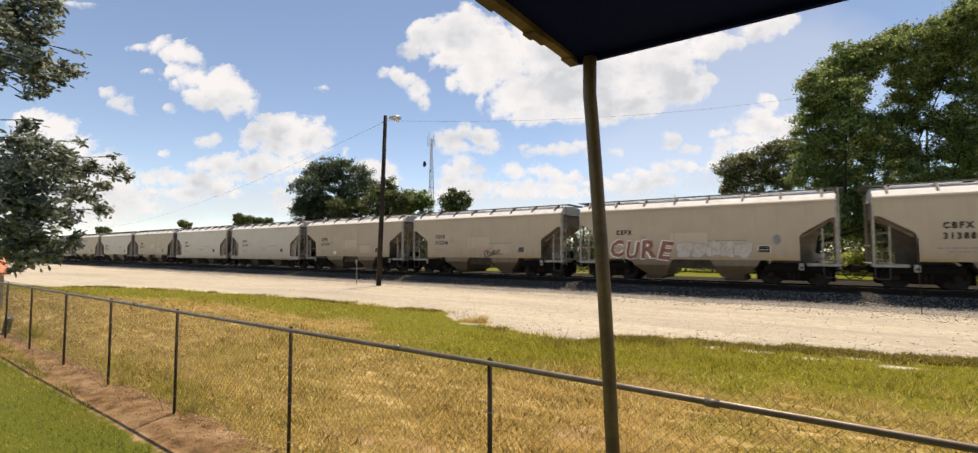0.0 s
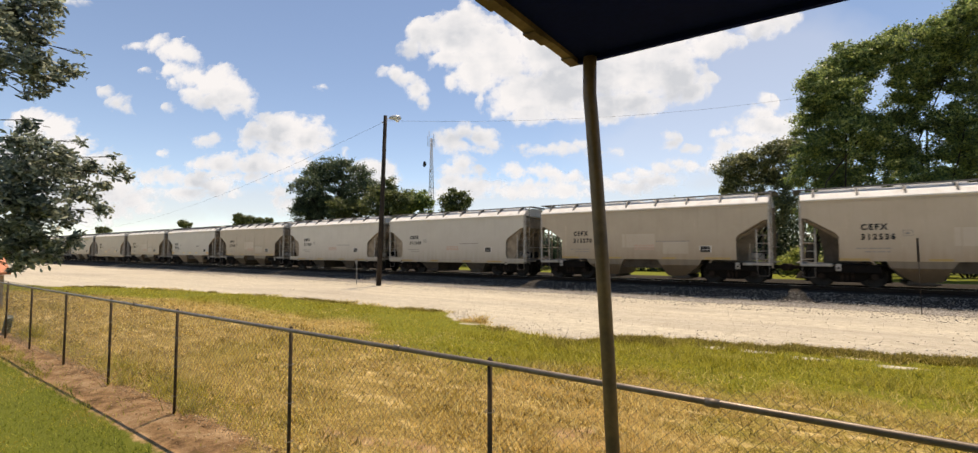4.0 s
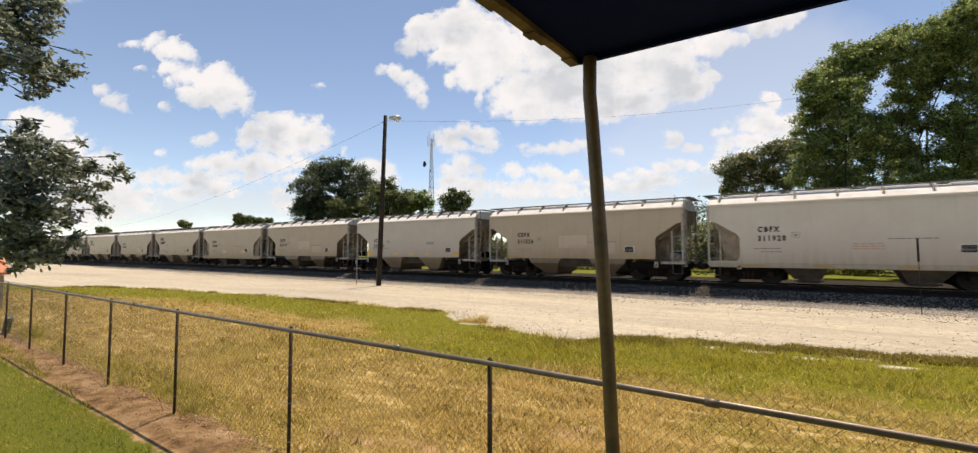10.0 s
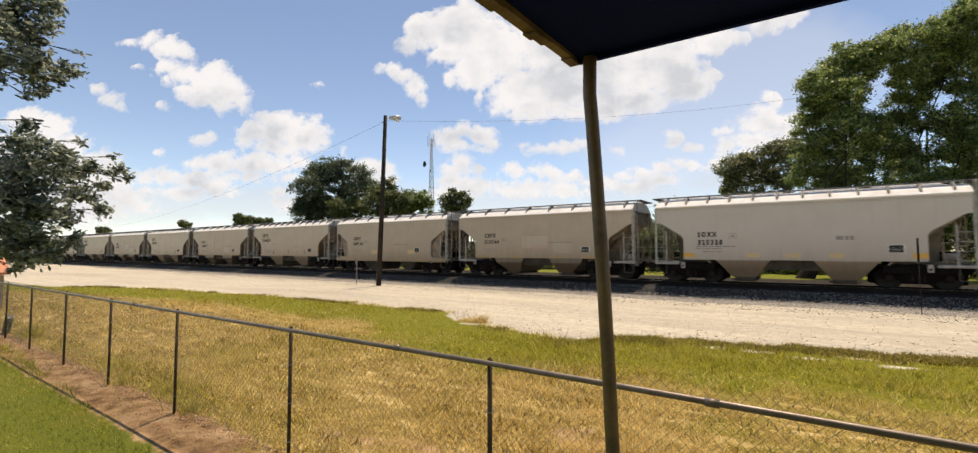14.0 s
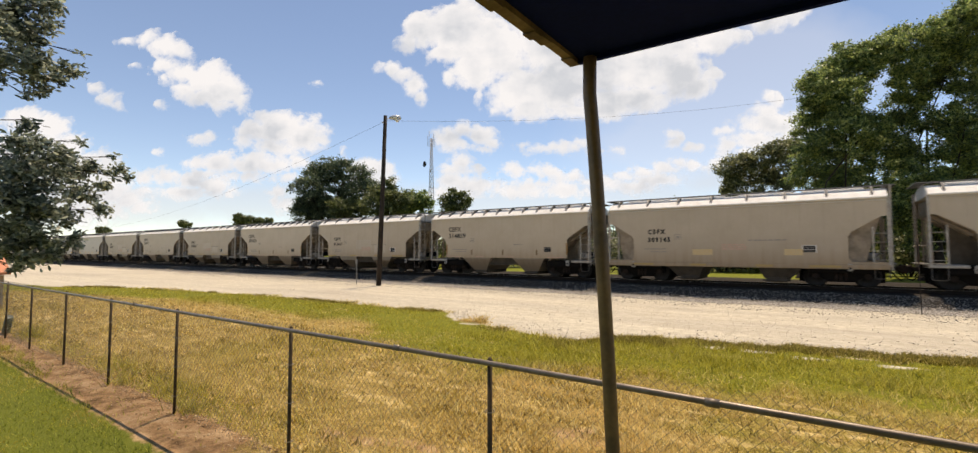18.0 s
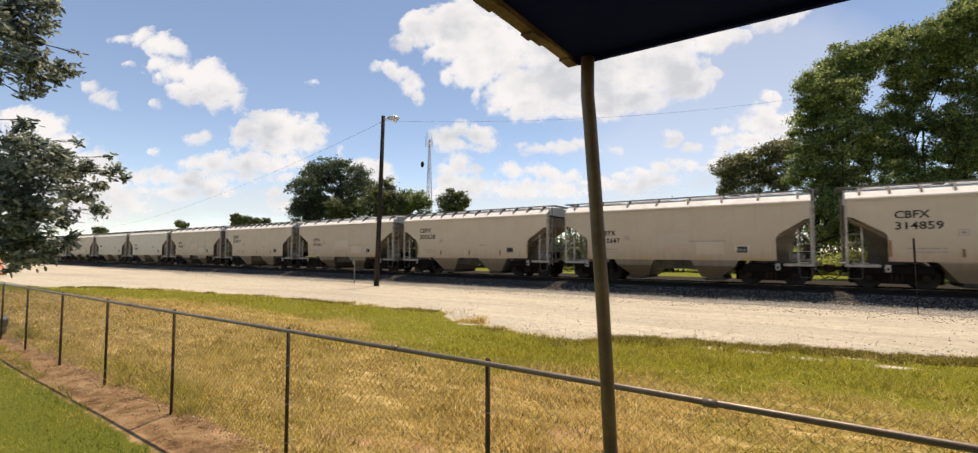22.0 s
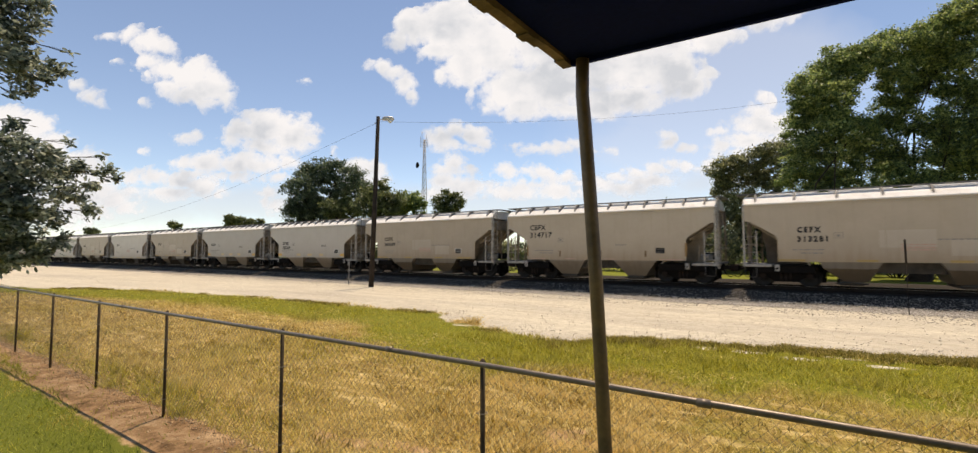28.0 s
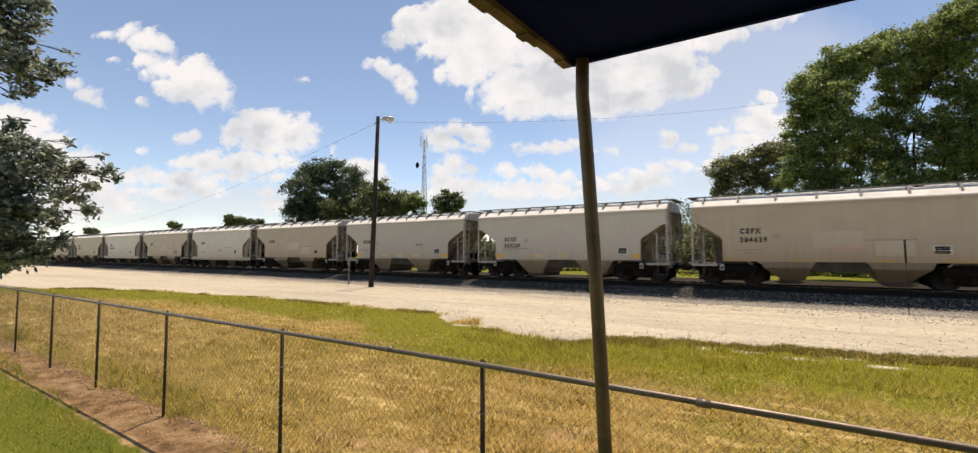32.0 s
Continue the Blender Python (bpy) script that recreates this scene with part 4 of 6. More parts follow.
for x in (-12.1, -7.1, -2.45, -0.45):
    part("rail_sleeve", Shape().tube([(x, FENCE_Y - 0.03, 1.235 if x < -1 else 1.22), (x + 0.06, FENCE_Y - 0.03, 1.235 if x < -1 else 1.22)], 0.0195, 14), RAIL_STEEL, fence)

# lamp and wires on the pole
LAMP_GREY = worn("lamp_housing", (0.55, 0.56, 0.56), (0.4, 0.4, 0.4), 6, 0.4, 0.3)
LENS = worn("frosted_lamp_lens", (0.7, 0.72, 0.72), (0.6, 0.6, 0.6), 6, 0.2)
part("lamp_arm", Shape().tube([(-22.12, 20.3, 10.12), (-22.0, 20.38, 10.2), (-21.88, 20.46, 10.22)], 0.03, 8), LAMP_GREY, pole)
s = Shape().tube([(-21.92, 20.44, 10.23), (-21.80, 20.52, 10.27), (-21.62, 20.65, 10.27), (-21.42, 20.79, 10.25), (-21.33, 20.86, 10.22)], [0.08, 0.13, 0.16, 0.15, 0.06], 12)
head = part("lamp_head", s, LAMP_GREY, pole, "grey yard lamp head")
part("lens", Shape().tube([(-21.52, 20.72, 10.16), (-21.52, 20.72, 10.08), (-21.52, 20.72, 9.99)], [0.15, 0.14, 0.06], 12), LENS, head, "pale glass lens")
part("insulator", Shape().tube([(-22.2, 20.2, 9.95), (-22.2, 20.08, 9.95)], [0.05, 0.035], 8), LAMP_GREY, pole)
CABLE = worn("black_cable", (0.02, 0.02, 0.02), (0.04, 0.04, 0.04), 5, 0.6)


def cable(a, b, sag, r=0.007):
    a, b = Vector(a), Vector(b)
    return Shape().tube([a.lerp(b, t) - Vector((0, 0, sag * 4 * t * (1 - t))) for t in np.linspace(0, 1, 25)], r, 5)


for a, b, sag in (((-22.2, 20.15, 9.95), (-95.0, 24.0, 5.2), 1.6), ((-22.1, 20.2, 10.05), (4.6, 44.0, 14.0), 0.9)):
    w = thing("overhead_wire", "thin black overhead wire slung from the pole", "wire", "overhead wires")
    part("strand", cable(a, b, sag), CABLE, w)

# small trackside sign and marker
sign = thing("trackside_sign", "small blank grey sign on a thin steel stake", "sign")
gz = float(ground_z(np.array(-25.4), np.array(20.9)))
part("stake", Shape().box(-25.43, -25.37, 20.88, 20.92, gz - 0.3, gz + 1.6), GALV, sign)
part("plate", Shape().box(-25.51, -25.29, 20.86, 20.875, gz + 1.30, gz + 1.60, 0.004), GALV, sign)
rod = thing("marker_post", "thin dark marker post beside the ballast", "marker post")
gz = float(ground_z(np.array(2.69), np.array(21.5)))
part("stem", Shape().tube([(2.71, 21.5, gz - 0.3), (2.69, 21.5, 1.6)], 0.011, 6), POLE_WOOD, rod)
part("sleeve", Shape().tube([(2.69, 21.5, 1.55), (2.68, 21.5, 2.35)], 0.033, 8), POLE_WOOD, rod)

# lattice mast far behind the trees
MAST = worn("mast_steel", (0.34, 0.34, 0.35), (0.25, 0.23, 0.22), 1, 0.6, 0.4)
mast = thing("radio_mast", "slender grey lattice radio mast with antennas", "radio mast")
mx, my = -101.1, 112.3
legs = [(math.cos(a), math.sin(a)) for a in (0.3, 2.39, 4.49)]


def mast_at(k, z):
    w = 1.5 - 0.032 * z
    return (mx + legs[k % 3][0] * w, my + legs[k % 3][1] * w, z)


for k in range(3):
    part("leg", Shape().tube([mast_at(k, -0.5), mast_at(k, 38.0)], 0.10, 5), MAST, mast)
for n in range(24):
    z = n * 1.58
    s = Shape()
    for k in range(3):
        s.tube([mast_at(k, z), mast_at(k + 1, z + 1.58)], 0.05, 4)
        s.tube([mast_at(k, z), mast_at(k + 1, z)], 0.04, 4)
    part("bracing", s, MAST, mast)
for dx, z0, z1 in ((-2.2, 35.5, 39.0), (-1.4, 36, 40.5), (1.2, 36, 39.5), (1.9, 35.5, 38.0)):
    part("antenna", Shape().tube([(mx, my, z0), (mx + dx * 0.45, my + dx * 0.31, z0), (mx + dx * 0.45, my + dx * 0.31, z1)], 0.07, 5), MAST, mast)
part("dish", Shape().tube([(mx - 1.2, my - 1.2, 29.6), (mx - 1.35, my - 1.5, 29.6), (mx - 1.5, my - 1.8, 29.6)], [0.3, 0.9, 0.95], 16), STEEL_DARK, mast)

# sheds and houses beyond the track
SHED = worn("brown_shed_boards", (0.13, 0.075, 0.05), (0.09, 0.055, 0.04), 2, 0.8)
SHED_ROOF = worn("grey_tin_roof", (0.11, 0.105, 0.10), (0.09, 0.075, 0.06), 2, 0.9, spec=0.15)


def shed(name, label, x0, x1, y0, y1, h, ridge, wall_mat, roof_mat, category="shed"):
    ob = thing(name, label, category)
    n = int((x1 - x0) / 0.3)
    s = Shape().box(x0, x1, y0, y1, -0.3, h)
    for k in range(n + 1):
        x = x0 + (x1 - x0) * k / n
        s.box(x - 0.02, x + 0.02, y0 - 0.02, y0, -0.3, h)
    part("wall", s, wall_mat, ob)
    ym = (y0 + y1) / 2
    part("roof", Shape().prism([(y0 - 0.3, h - 0.05), (ym, ridge), (y1 + 0.3, h - 0.05), (y1 + 0.3, h + 0.05), (ym, ridge + 0.1), (y0 - 0.3, h + 0.05)], x0 - 0.3, x1 + 0.3, "x"), roof_mat, ob)
    d = part("door", Shape().box(x0 + 0.6, x0 + 1.6, y0 - 0.05, y0 - 0.022, 0, 2.05, 0.01), roof_mat, ob)
    return ob


shed("shed", "low brown board shed behind the train", -10.8, -3.4, 52.0, 57.0, 3.0, 3.7, SHED, SHED_ROOF)
shed("house", "low grey house beyond the meadow", -24.0, -14.8, 61.5, 67.0, 2.9, 3.9, SHED_ROOF, SHED_ROOF, "house")

# small playhouse and a green pipe by the fence
TERRACOTTA = worn("orange_roof", (0.62, 0.22, 0.10), (0.5, 0.2, 0.1), 3, 0.6)
TAN = worn("tan_boards", (0.5, 0.4, 0.27), (0.4, 0.3, 0.2), 3, 0.7)
play = thing("playhouse", "small tan playhouse with an orange roof", "playhouse")
part("wall", Shape().box(-22.9, -21.0, 2.8, 3.5, -0.1, 1.15), TAN, play)
part("roof", Shape().prism([(-23.2, 1.15), (-22.0, 1.72), (-20.7, 1.18), (-20.7, 1.25), (-22.0, 1.80), (-23.2, 1.22)], 2.7, 3.6), TERRACOTTA, play)
GREEN_PIPE = worn("dark_green_plastic", (0.02, 0.06, 0.035), (0.03, 0.05, 0.03), 6, 0.4)
TEAL = worn("teal_plastic", (0.04, 0.28, 0.24), (0.05, 0.2, 0.17), 6, 0.4)
pipe = thing("downpipe", "dark green leaning pipe on a teal foot", "pipe")
part("pipe", Shape().tube([(-14.80, 2.53, 0.02), (-14.66, 2.53, 0.24), (-14.50, 2.53, 0.48)], [0.075, 0.07, 0.065], 10), GREEN_PIPE, pipe)
part("foot", Shape().box(-15.17, -14.77, 2.41, 2.63, -0.02, 0.08, 0.02), TEAL, pipe)

# house wall and deck that close the porch behind the camera
SIDING = worn("dark_siding", (0.10, 0.10, 0.11), (0.07, 0.07, 0.07), 2, 0.8)
wall = slab(4.2, 4.35, 0.1, 5.0, -3.0, 0.0)
tagged(new("wall_porch", wall.mesh("wall_porch", SIDING)), "dark siding wall behind the porch", "wall", kind="structure")

# ---- clouds ----
def lattice(x, y, seed):
    """Smooth random values between whole-number points."""
    tab = np.random.RandomState(seed).rand(256, 256)
    xi, yi = np.floor(x).astype(int), np.floor(y).astype(int)
    fx, fy = x - xi, y - yi
    fx, fy = fx * fx * (3 - 2 * fx), fy * fy * (3 - 2 * fy)
    a, b = tab[xi % 256, yi % 256], tab[(xi + 1) % 256, yi % 256]
    c, d = tab[xi % 256, (yi + 1) % 256], tab[(xi + 1) % 256, (yi + 1) % 256]
    return (a * (1 - fx) + b * fx) * (1 - fy) + (c * (1 - fx) + d * fx) * fy


def fractal(x, y, seed, octaves=6):
    out, amp = 0, 0.5
    for k in range(octaves):
        out = out + amp * (lattice(x * 2 ** k, y * 2 ** k, seed + k) - 0.5)
        amp *= 0.58
    return out


def billow(x, y, seed):
    """Rounded knobs with sharp creases between them."""
    out, amp = 0, 0.6
    for k in range(4):
        out = out + amp * np.abs(2 * lattice(x * 2 ** k, y * 2 ** k, seed + k) - 1)
        amp *= 0.55
    return out


def cloud_material():
    m, nt, b = shader("cloud")
    thick = nt.nodes.new("ShaderNodeAttribute")
    thick.attribute_name = "thick"
    sep = nt.nodes.new("ShaderNodeSeparateColor")
    nt.links.new(thick.outputs["Color"], sep.inputs[0])
    wisps = noise_at(nt, 0.035, 9, 0.68)
    solid = calc(nt, "ADD", sep.outputs["Red"], calc(nt, "MULTIPLY", calc(nt, "SUBTRACT", wisps, 0.5), 0.9))
    alpha = ramp(nt, solid, [(0.04, (0, 0, 0)), (0.14, (0.28, 0.28, 0.28)), (0.28, (0.75, 0.75, 0.75)), (0.46, (0.98, 0.98, 0.98))])
    tone = calc(nt, "ADD", sep.outputs["Green"], calc(nt, "MULTIPLY", calc(nt, "SUBTRACT", wisps, 0.5), 0.5))
    col = ramp(nt, tone, [(0.1, (0.87, 0.955, 1.03)), (0.5, (0.765, 0.86, 0.95)), (1.0, (0.585, 0.685, 0.79))])
    em = nt.nodes.new("ShaderNodeEmission")
    nt.links.new(col, em.inputs["Color"])
    em.inputs["Strength"].default_value = CLOUD_GLOW
    clear = nt.nodes.new("ShaderNodeBsdfTransparent")
    both = nt.nodes.new("ShaderNodeMixShader")
    nt.links.new(alpha, both.inputs[0])
    nt.links.new(clear.outputs[0], both.inputs[1])
    nt.links.new(em.outputs[0], both.inputs[2])
    nt.links.new(both.outputs[0], nt.nodes["Material Output"].inputs["Surface"])
    return m


def veil_material(tone):
    """Thin even haze that pales the blue behind it."""
    m, nt, b = shader("thin_haze")
    thick = nt.nodes.new("ShaderNodeAttribute")
    thick.attribute_name = "thick"
    sep = nt.nodes.new("ShaderNodeSeparateColor")
    nt.links.new(thick.outputs["Color"], sep.inputs[0])
    em = nt.nodes.new("ShaderNodeEmission")
    em.inputs["Color"].default_value = (*tone, 1)
    em.inputs["Strength"].default_value = CLOUD_GLOW
    clear = nt.nodes.new("ShaderNodeBsdfTransparent")
    both = nt.nodes.new("ShaderNodeMixShader")
    nt.links.new(calc(nt, "MULTIPLY", sep.outputs["Red"], 2.4, True), both.inputs[0])
    nt.links.new(clear.outputs[0], both.inputs[1])
    nt.links.new(em.outputs[0], both.inputs[2])
    nt.links.new(both.outputs[0], nt.nodes["Material Output"].inputs["Surface"])
    return m


# clouds and haze glow by themselves, with daylight put into their tones
CLOUD_GLOW = 0.89
CLOUD = cloud_material()
VEIL = veil_material((0.85, 0.93, 1.0))
LOW_VEIL = veil_material((0.66, 0.74, 0.82))
HEAD_RIGHT = Vector((math.cos(radians(HEADING)), math.sin(radians(HEADING)), 0))
HEAD_AHEAD = Vector((-math.sin(radians(HEADING)), math.cos(radians(HEADING)), 0))
DRIFT = -1.5 * (HEAD_AHEAD + 0.09 * HEAD_RIGHT)      # metres a second, towards the porch


def cloud(far, puffs, seed, veil=1.0):
    """A bank of cloud: a bulging sheet, thin at its torn rim."""
    x0, x1 = min(p[0] - 1.5 * p[2] for p in puffs) - 1, max(p[0] + 1.5 * p[2] for p in puffs) + 1
    y0, y1 = min(p[1] - 1.5 * p[3] for p in puffs) - 1, max(p[1] + 1.5 * p[3] for p in puffs) + 1
    step = 0.25
    X, Y = np.meshgrid(np.arange(x0, x1, step), np.arange(max(y0, 2.0), y1, step))
    warp = min(2.6, 0.8 + 0.45 * max(min(p[2], p[3]) for p in puffs))
    wx = X + warp * fractal(X / 6 + 9, Y / 6, seed + 40, 5)
    wy = Y + warp * fractal(X / 6, Y / 6 + 5, seed + 50, 5)
    D, S = np.full(X.shape, -9.0), np.full(X.shape, 0.2)
    for a, b, rx, ry in puffs:
        size = min(rx, ry, 5.0)
        d = (1.22 - np.sqrt(((wx - a) / rx) ** 2 + ((wy - b) / np.where(wy < b, ry * 0.9, ry)) ** 2)) * size
        S = np.where(d > D, 0.25 + 0.15 * size, S)
        D = np.maximum(D, d)
    D = D + S * ((4.0 if veil == 1.0 else 1.2) * fractal(X / 4.0, Y / 3.6, seed, 6) - (1.5 if veil == 1.0 else 0.0) * billow(X / 2.4, Y / 2.2, seed + 70) + 0.8)
    thick = np.clip(D / (1.6 + 4.2 * S if veil == 1.0 else 4), 0, 1) * veil
    # self-shading painted in: greyer where much cloud lies above
    above = np.zeros_like(D)
    hop = 2 if max(p[3] for p in puffs) > 3.5 else 1
    for k in range(1, 14):
        sh = np.roll(thick, -hop * k, axis=0)
        sh[-hop * k:] = 0
        above += sh / 13
    grey = np.clip((0.95 if hop == 2 else 1.5) * above * thick + 1.6 * fractal(X / 10 + 3, Y / 6, seed + 7, 6) + 0.10 * (1 - billow(X / 3.4 + 8, Y / 2.8, seed + 90)) + 0.13, 0, 1)
    n, m = X.shape[1], X.shape[0]
    idx = (np.arange(m - 1)[:, None] * n + np.arange(n - 1)[None]).ravel()
    quad = np.stack([idx, idx + 1, idx + n + 1, idx + n], 1)
    quad = quad[(thick.ravel()[quad] > 0.0).any(1)]
    used_ids, quad = np.unique(quad, return_inverse=True)
    quad = quad.reshape(-1, 4)
    bulge = (2.0 * np.sqrt(thick)).ravel()
    pts = np.stack([X.ravel(), -bulge, Y.ravel()], 1) * far / 100
    data = soup("cloud", pts[used_ids], quad, CLOUD if veil == 1.0 else LOW_VEIL if veil > 0.15 else VEIL, smooth=True)
    col = np.stack([thick.ravel(), grey.ravel(), grey.ravel() * 0, grey.ravel() * 0 + 1], 1)[used_ids]
    data.color_attributes.new("thick", "FLOAT_COLOR", "POINT").data.foreach_set("color", col.astype(np.float32).ravel())
    ob = new("cloud", data)
    ob.matrix_basis = Matrix.Translation(EYE + far * HEAD_AHEAD) @ pose(0, 0, 0, 0, 0, HEADING)
    return tagged(ob, "drifting white cumulus cloud with grey base" if veil == 1.0 else "thin pale haze high behind the clouds", "cloud", "fair-weather clouds")


HAZE = [
    (4300, [(-95.3, 8.3, 18.4, 5.3), (-72.9, 8.9, 22.4, 4.5), (-46.6, 9.6, 22.4, 4.5), (-21.6, 10.3, 19.7, 3.9), (4.7, 9.6, 22.4, 4.5), (29.7, 11.6, 19.7, 4.5), (48.2, 14.2, 11.8, 3.4)]),
    (4400, [(48.0, 30.0, 26.0, 13.0), (34.0, 38.0, 20.0, 10.0), (62.0, 40.0, 22.0, 12.0), (40.0, 22.0, 20.0, 8.0)]),
]
# one call a cloud: distance, then puffs as across, up, half width, half height in hundredths of the distance
clouds = []
clouds.append(cloud(854, [(-12.4, 45.6, 5.6, 4.6), (-16.4, 43.6, 3.3, 2.7), (-6.4, 45.6, 6.7, 6.1), (-8.4, 40.8, 5.3, 3.0), (-2.4, 37.5, 5.0, 5.1), (2.2, 41.5, 8.0, 8.2), (-1.8, 32.7, 1.3, 3.2), (6.2, 33.4, 6.6, 5.7), (11.5, 42.9, 9.3, 8.2), (8.8, 29.4, 5.5, 3.0), (15.5, 34.8, 7.9, 7.4), (18.0, 28.3, 6.6, 2.1), (23.5, 38.8, 9.3, 8.2), (23.4, 30.5, 7.9, 3.5), (30.1, 37.5, 8.0, 6.1), (31.3, 32.1, 7.3, 3.4), (39.4, 37.5, 6.6, 4.7), (43.3, 34.1, 4.2, 2.7), (45.3, 36.1, 2.7, 2.4), (36.8, 42.9, 8.0, 4.4), (44.8, 43.6, 6.4, 2.7), (50.8, 44.9, 3.7, 2.2), (15.6, 48.3, 12.0, 8.2)], 304))
clouds.append(cloud(668, [(57.4, 47.5, 4.0, 2.7), (60.8, 48.9, 4.0, 2.2), (64.2, 50.2, 2.7, 1.9)], 349))
clouds.append(cloud(641, [(-4.7, 52.0, 0.9, 1.6), (-3.1, 49.8, 1.6, 1.1)], 334))
clouds.append(cloud(910, [(-20.1, 37.8, 2.7, 1.8), (-17.0, 36.8, 3.2, 1.8), (-15.0, 34.8, 2.7, 2.3), (-13.4, 32.1, 1.2, 1.9), (-21.7, 38.6, 1.3, 1.1)], 811))
clouds.append(cloud(890, [(-8.1, 36.1, 1.5, 1.6), (-7.3, 37.5, 1.2, 1.2)], 797))
clouds.append(cloud(892, [(-74.7, 43.6, 2.4, 0.8), (-71.0, 44.0, 2.9, 2.2), (-67.6, 42.2, 3.7, 2.4), (-64.3, 41.3, 2.7, 1.8), (-66.2, 38.8, 3.7, 2.2), (-62.8, 36.8, 4.6, 3.0), (-58.1, 35.5, 5.3, 3.5), (-54.1, 33.4, 4.6, 3.8), (-50.7, 31.4, 2.1, 2.7), (-58.6, 31.4, 5.3, 2.4), (-62.7, 32.8, 3.3, 2.4), (-66.7, 36.1, 1.7, 1.8), (-54.0, 30.1, 3.7, 1.6)], 374))
clouds.append(cloud(850, [(-73.2, 38.5, 1.2, 0.8)], 160))
clouds.append(cloud(1012, [(-81.3, 33.5, 2.0, 1.6), (-78.6, 31.5, 3.2, 1.7), (-76.3, 30.4, 1.7, 1.2), (-82.3, 34.4, 1.1, 0.8)], 246))
clouds.append(cloud(1090, [(-68.7, 30.1, 1.3, 1.2)], 724))
clouds.append(cloud(942, [(-35.6, 34.8, 1.9, 0.7)], 827))
clouds.append(cloud(1420, [(-48.1, 24.8, 4.4, 2.9), (-43.5, 25.2, 6.0, 3.2), (-38.2, 23.9, 5.0, 3.5), (-34.9, 23.5, 2.2, 2.0), (-50.7, 22.1, 3.3, 1.7), (-44.1, 21.5, 7.7, 2.1), (-53.0, 21.1, 1.6, 1.1)], 913))
clouds.append(cloud(1411, [(-59.7, 23.2, 3.4, 1.2), (-61.9, 22.8, 1.6, 0.8), (-58.0, 23.9, 1.9, 1.1)], 866))
clouds.append(cloud(1611, [(-69.2, 20.4, 1.3, 0.8)], 919))
clouds.append(cloud(1897, [(-59.9, 18.6, 3.7, 1.7), (-55.3, 18.6, 4.4, 2.3), (-49.4, 18.2, 5.3, 2.5), (-44.1, 17.8, 5.9, 2.3), (-39.5, 18.6, 3.0, 1.7), (-50.6, 15.5, 6.3, 1.6), (-57.2, 16.2, 3.7, 1.1), (-41.4, 15.5, 3.0, 1.2)], 122))
clouds.append(cloud(2392, [(-71.1, 15.5, 2.6, 1.7), (-67.2, 15.5, 3.4, 2.0), (-62.5, 14.6, 4.0, 2.3), (-57.2, 13.5, 4.0, 2.0), (-53.9, 12.5, 2.2, 1.2), (-63.7, 12.0, 7.6, 1.6), (-70.4, 12.9, 2.9, 1.2)], 500))
clouds.append(cloud(3116, [(-43.4, 12.0, 2.4, 1.7), (-42.0, 9.6, 2.4, 2.0), (-44.0, 10.2, 1.4, 1.5)], 453))
clouds.append(cloud(1943, [(-96.0, 26.2, 6.6, 3.0), (-90.7, 25.5, 3.7, 3.2), (-87.2, 22.2, 3.7, 3.2), (-95.8, 21.5, 7.9, 4.0), (-83.1, 18.6, 4.0, 2.7), (-79.1, 18.2, 2.9, 2.1), (-76.3, 14.9, 2.4, 2.7), (-79.5, 13.5, 5.5, 3.7), (-74.8, 10.9, 3.4, 2.0), (-72.1, 8.9, 2.6, 1.5), (-82.0, 8.2, 7.6, 2.9), (-90.1, 14.9, 7.9, 6.7)], 489))
clouds.append(cloud(613, [(-92.3, 53.2, 5.3, 0.5), (-87.0, 53.2, 3.3, 0.4)], 733))
clouds.append(cloud(1935, [(-30.5, 20.6, 0.8, 1.1), (-26.2, 17.5, 4.4, 2.0), (-21.6, 16.8, 2.6, 2.1), (-19.6, 14.9, 1.6, 1.6), (-24.2, 14.2, 5.9, 2.0), (-29.5, 18.2, 2.4, 1.1)], 344))
clouds.append(cloud(1418, [(-8.4, 23.5, 3.0, 2.5), (-5.1, 24.8, 3.0, 2.3), (-1.8, 24.4, 3.6, 2.5), (0.9, 22.8, 2.2, 2.0), (-5.8, 21.7, 4.5, 1.5), (-1.8, 20.9, 3.7, 1.1), (-10.4, 24.1, 1.1, 1.3)], 772))
clouds.append(cloud(1530, [(6.1, 21.8, 3.2, 1.3), (10.1, 21.2, 4.0, 1.2), (15.4, 21.5, 4.5, 1.5), (19.4, 22.6, 2.8, 1.3), (23.3, 20.8, 3.2, 1.1), (26.6, 21.2, 2.5, 1.1)], 606))
clouds.append(cloud(2126, [(-5.8, 18.6, 2.8, 2.0), (-7.1, 16.9, 3.7, 1.5), (-2.5, 17.3, 1.7, 1.3), (-7.7, 14.6, 4.4, 2.0), (-3.1, 13.5, 5.0, 2.3), (-9.1, 12.2, 3.3, 2.0)], 915))
clouds.append(cloud(2205, [(5.5, 16.5, 2.8, 1.7), (9.4, 17.3, 2.8, 1.5), (12.7, 16.2, 3.6, 2.0), (17.3, 15.5, 3.7, 1.7), (20.6, 14.6, 2.4, 1.2), (8.7, 13.8, 6.3, 2.0), (15.3, 12.9, 6.3, 1.7), (4.8, 12.9, 4.3, 1.7)], 341))
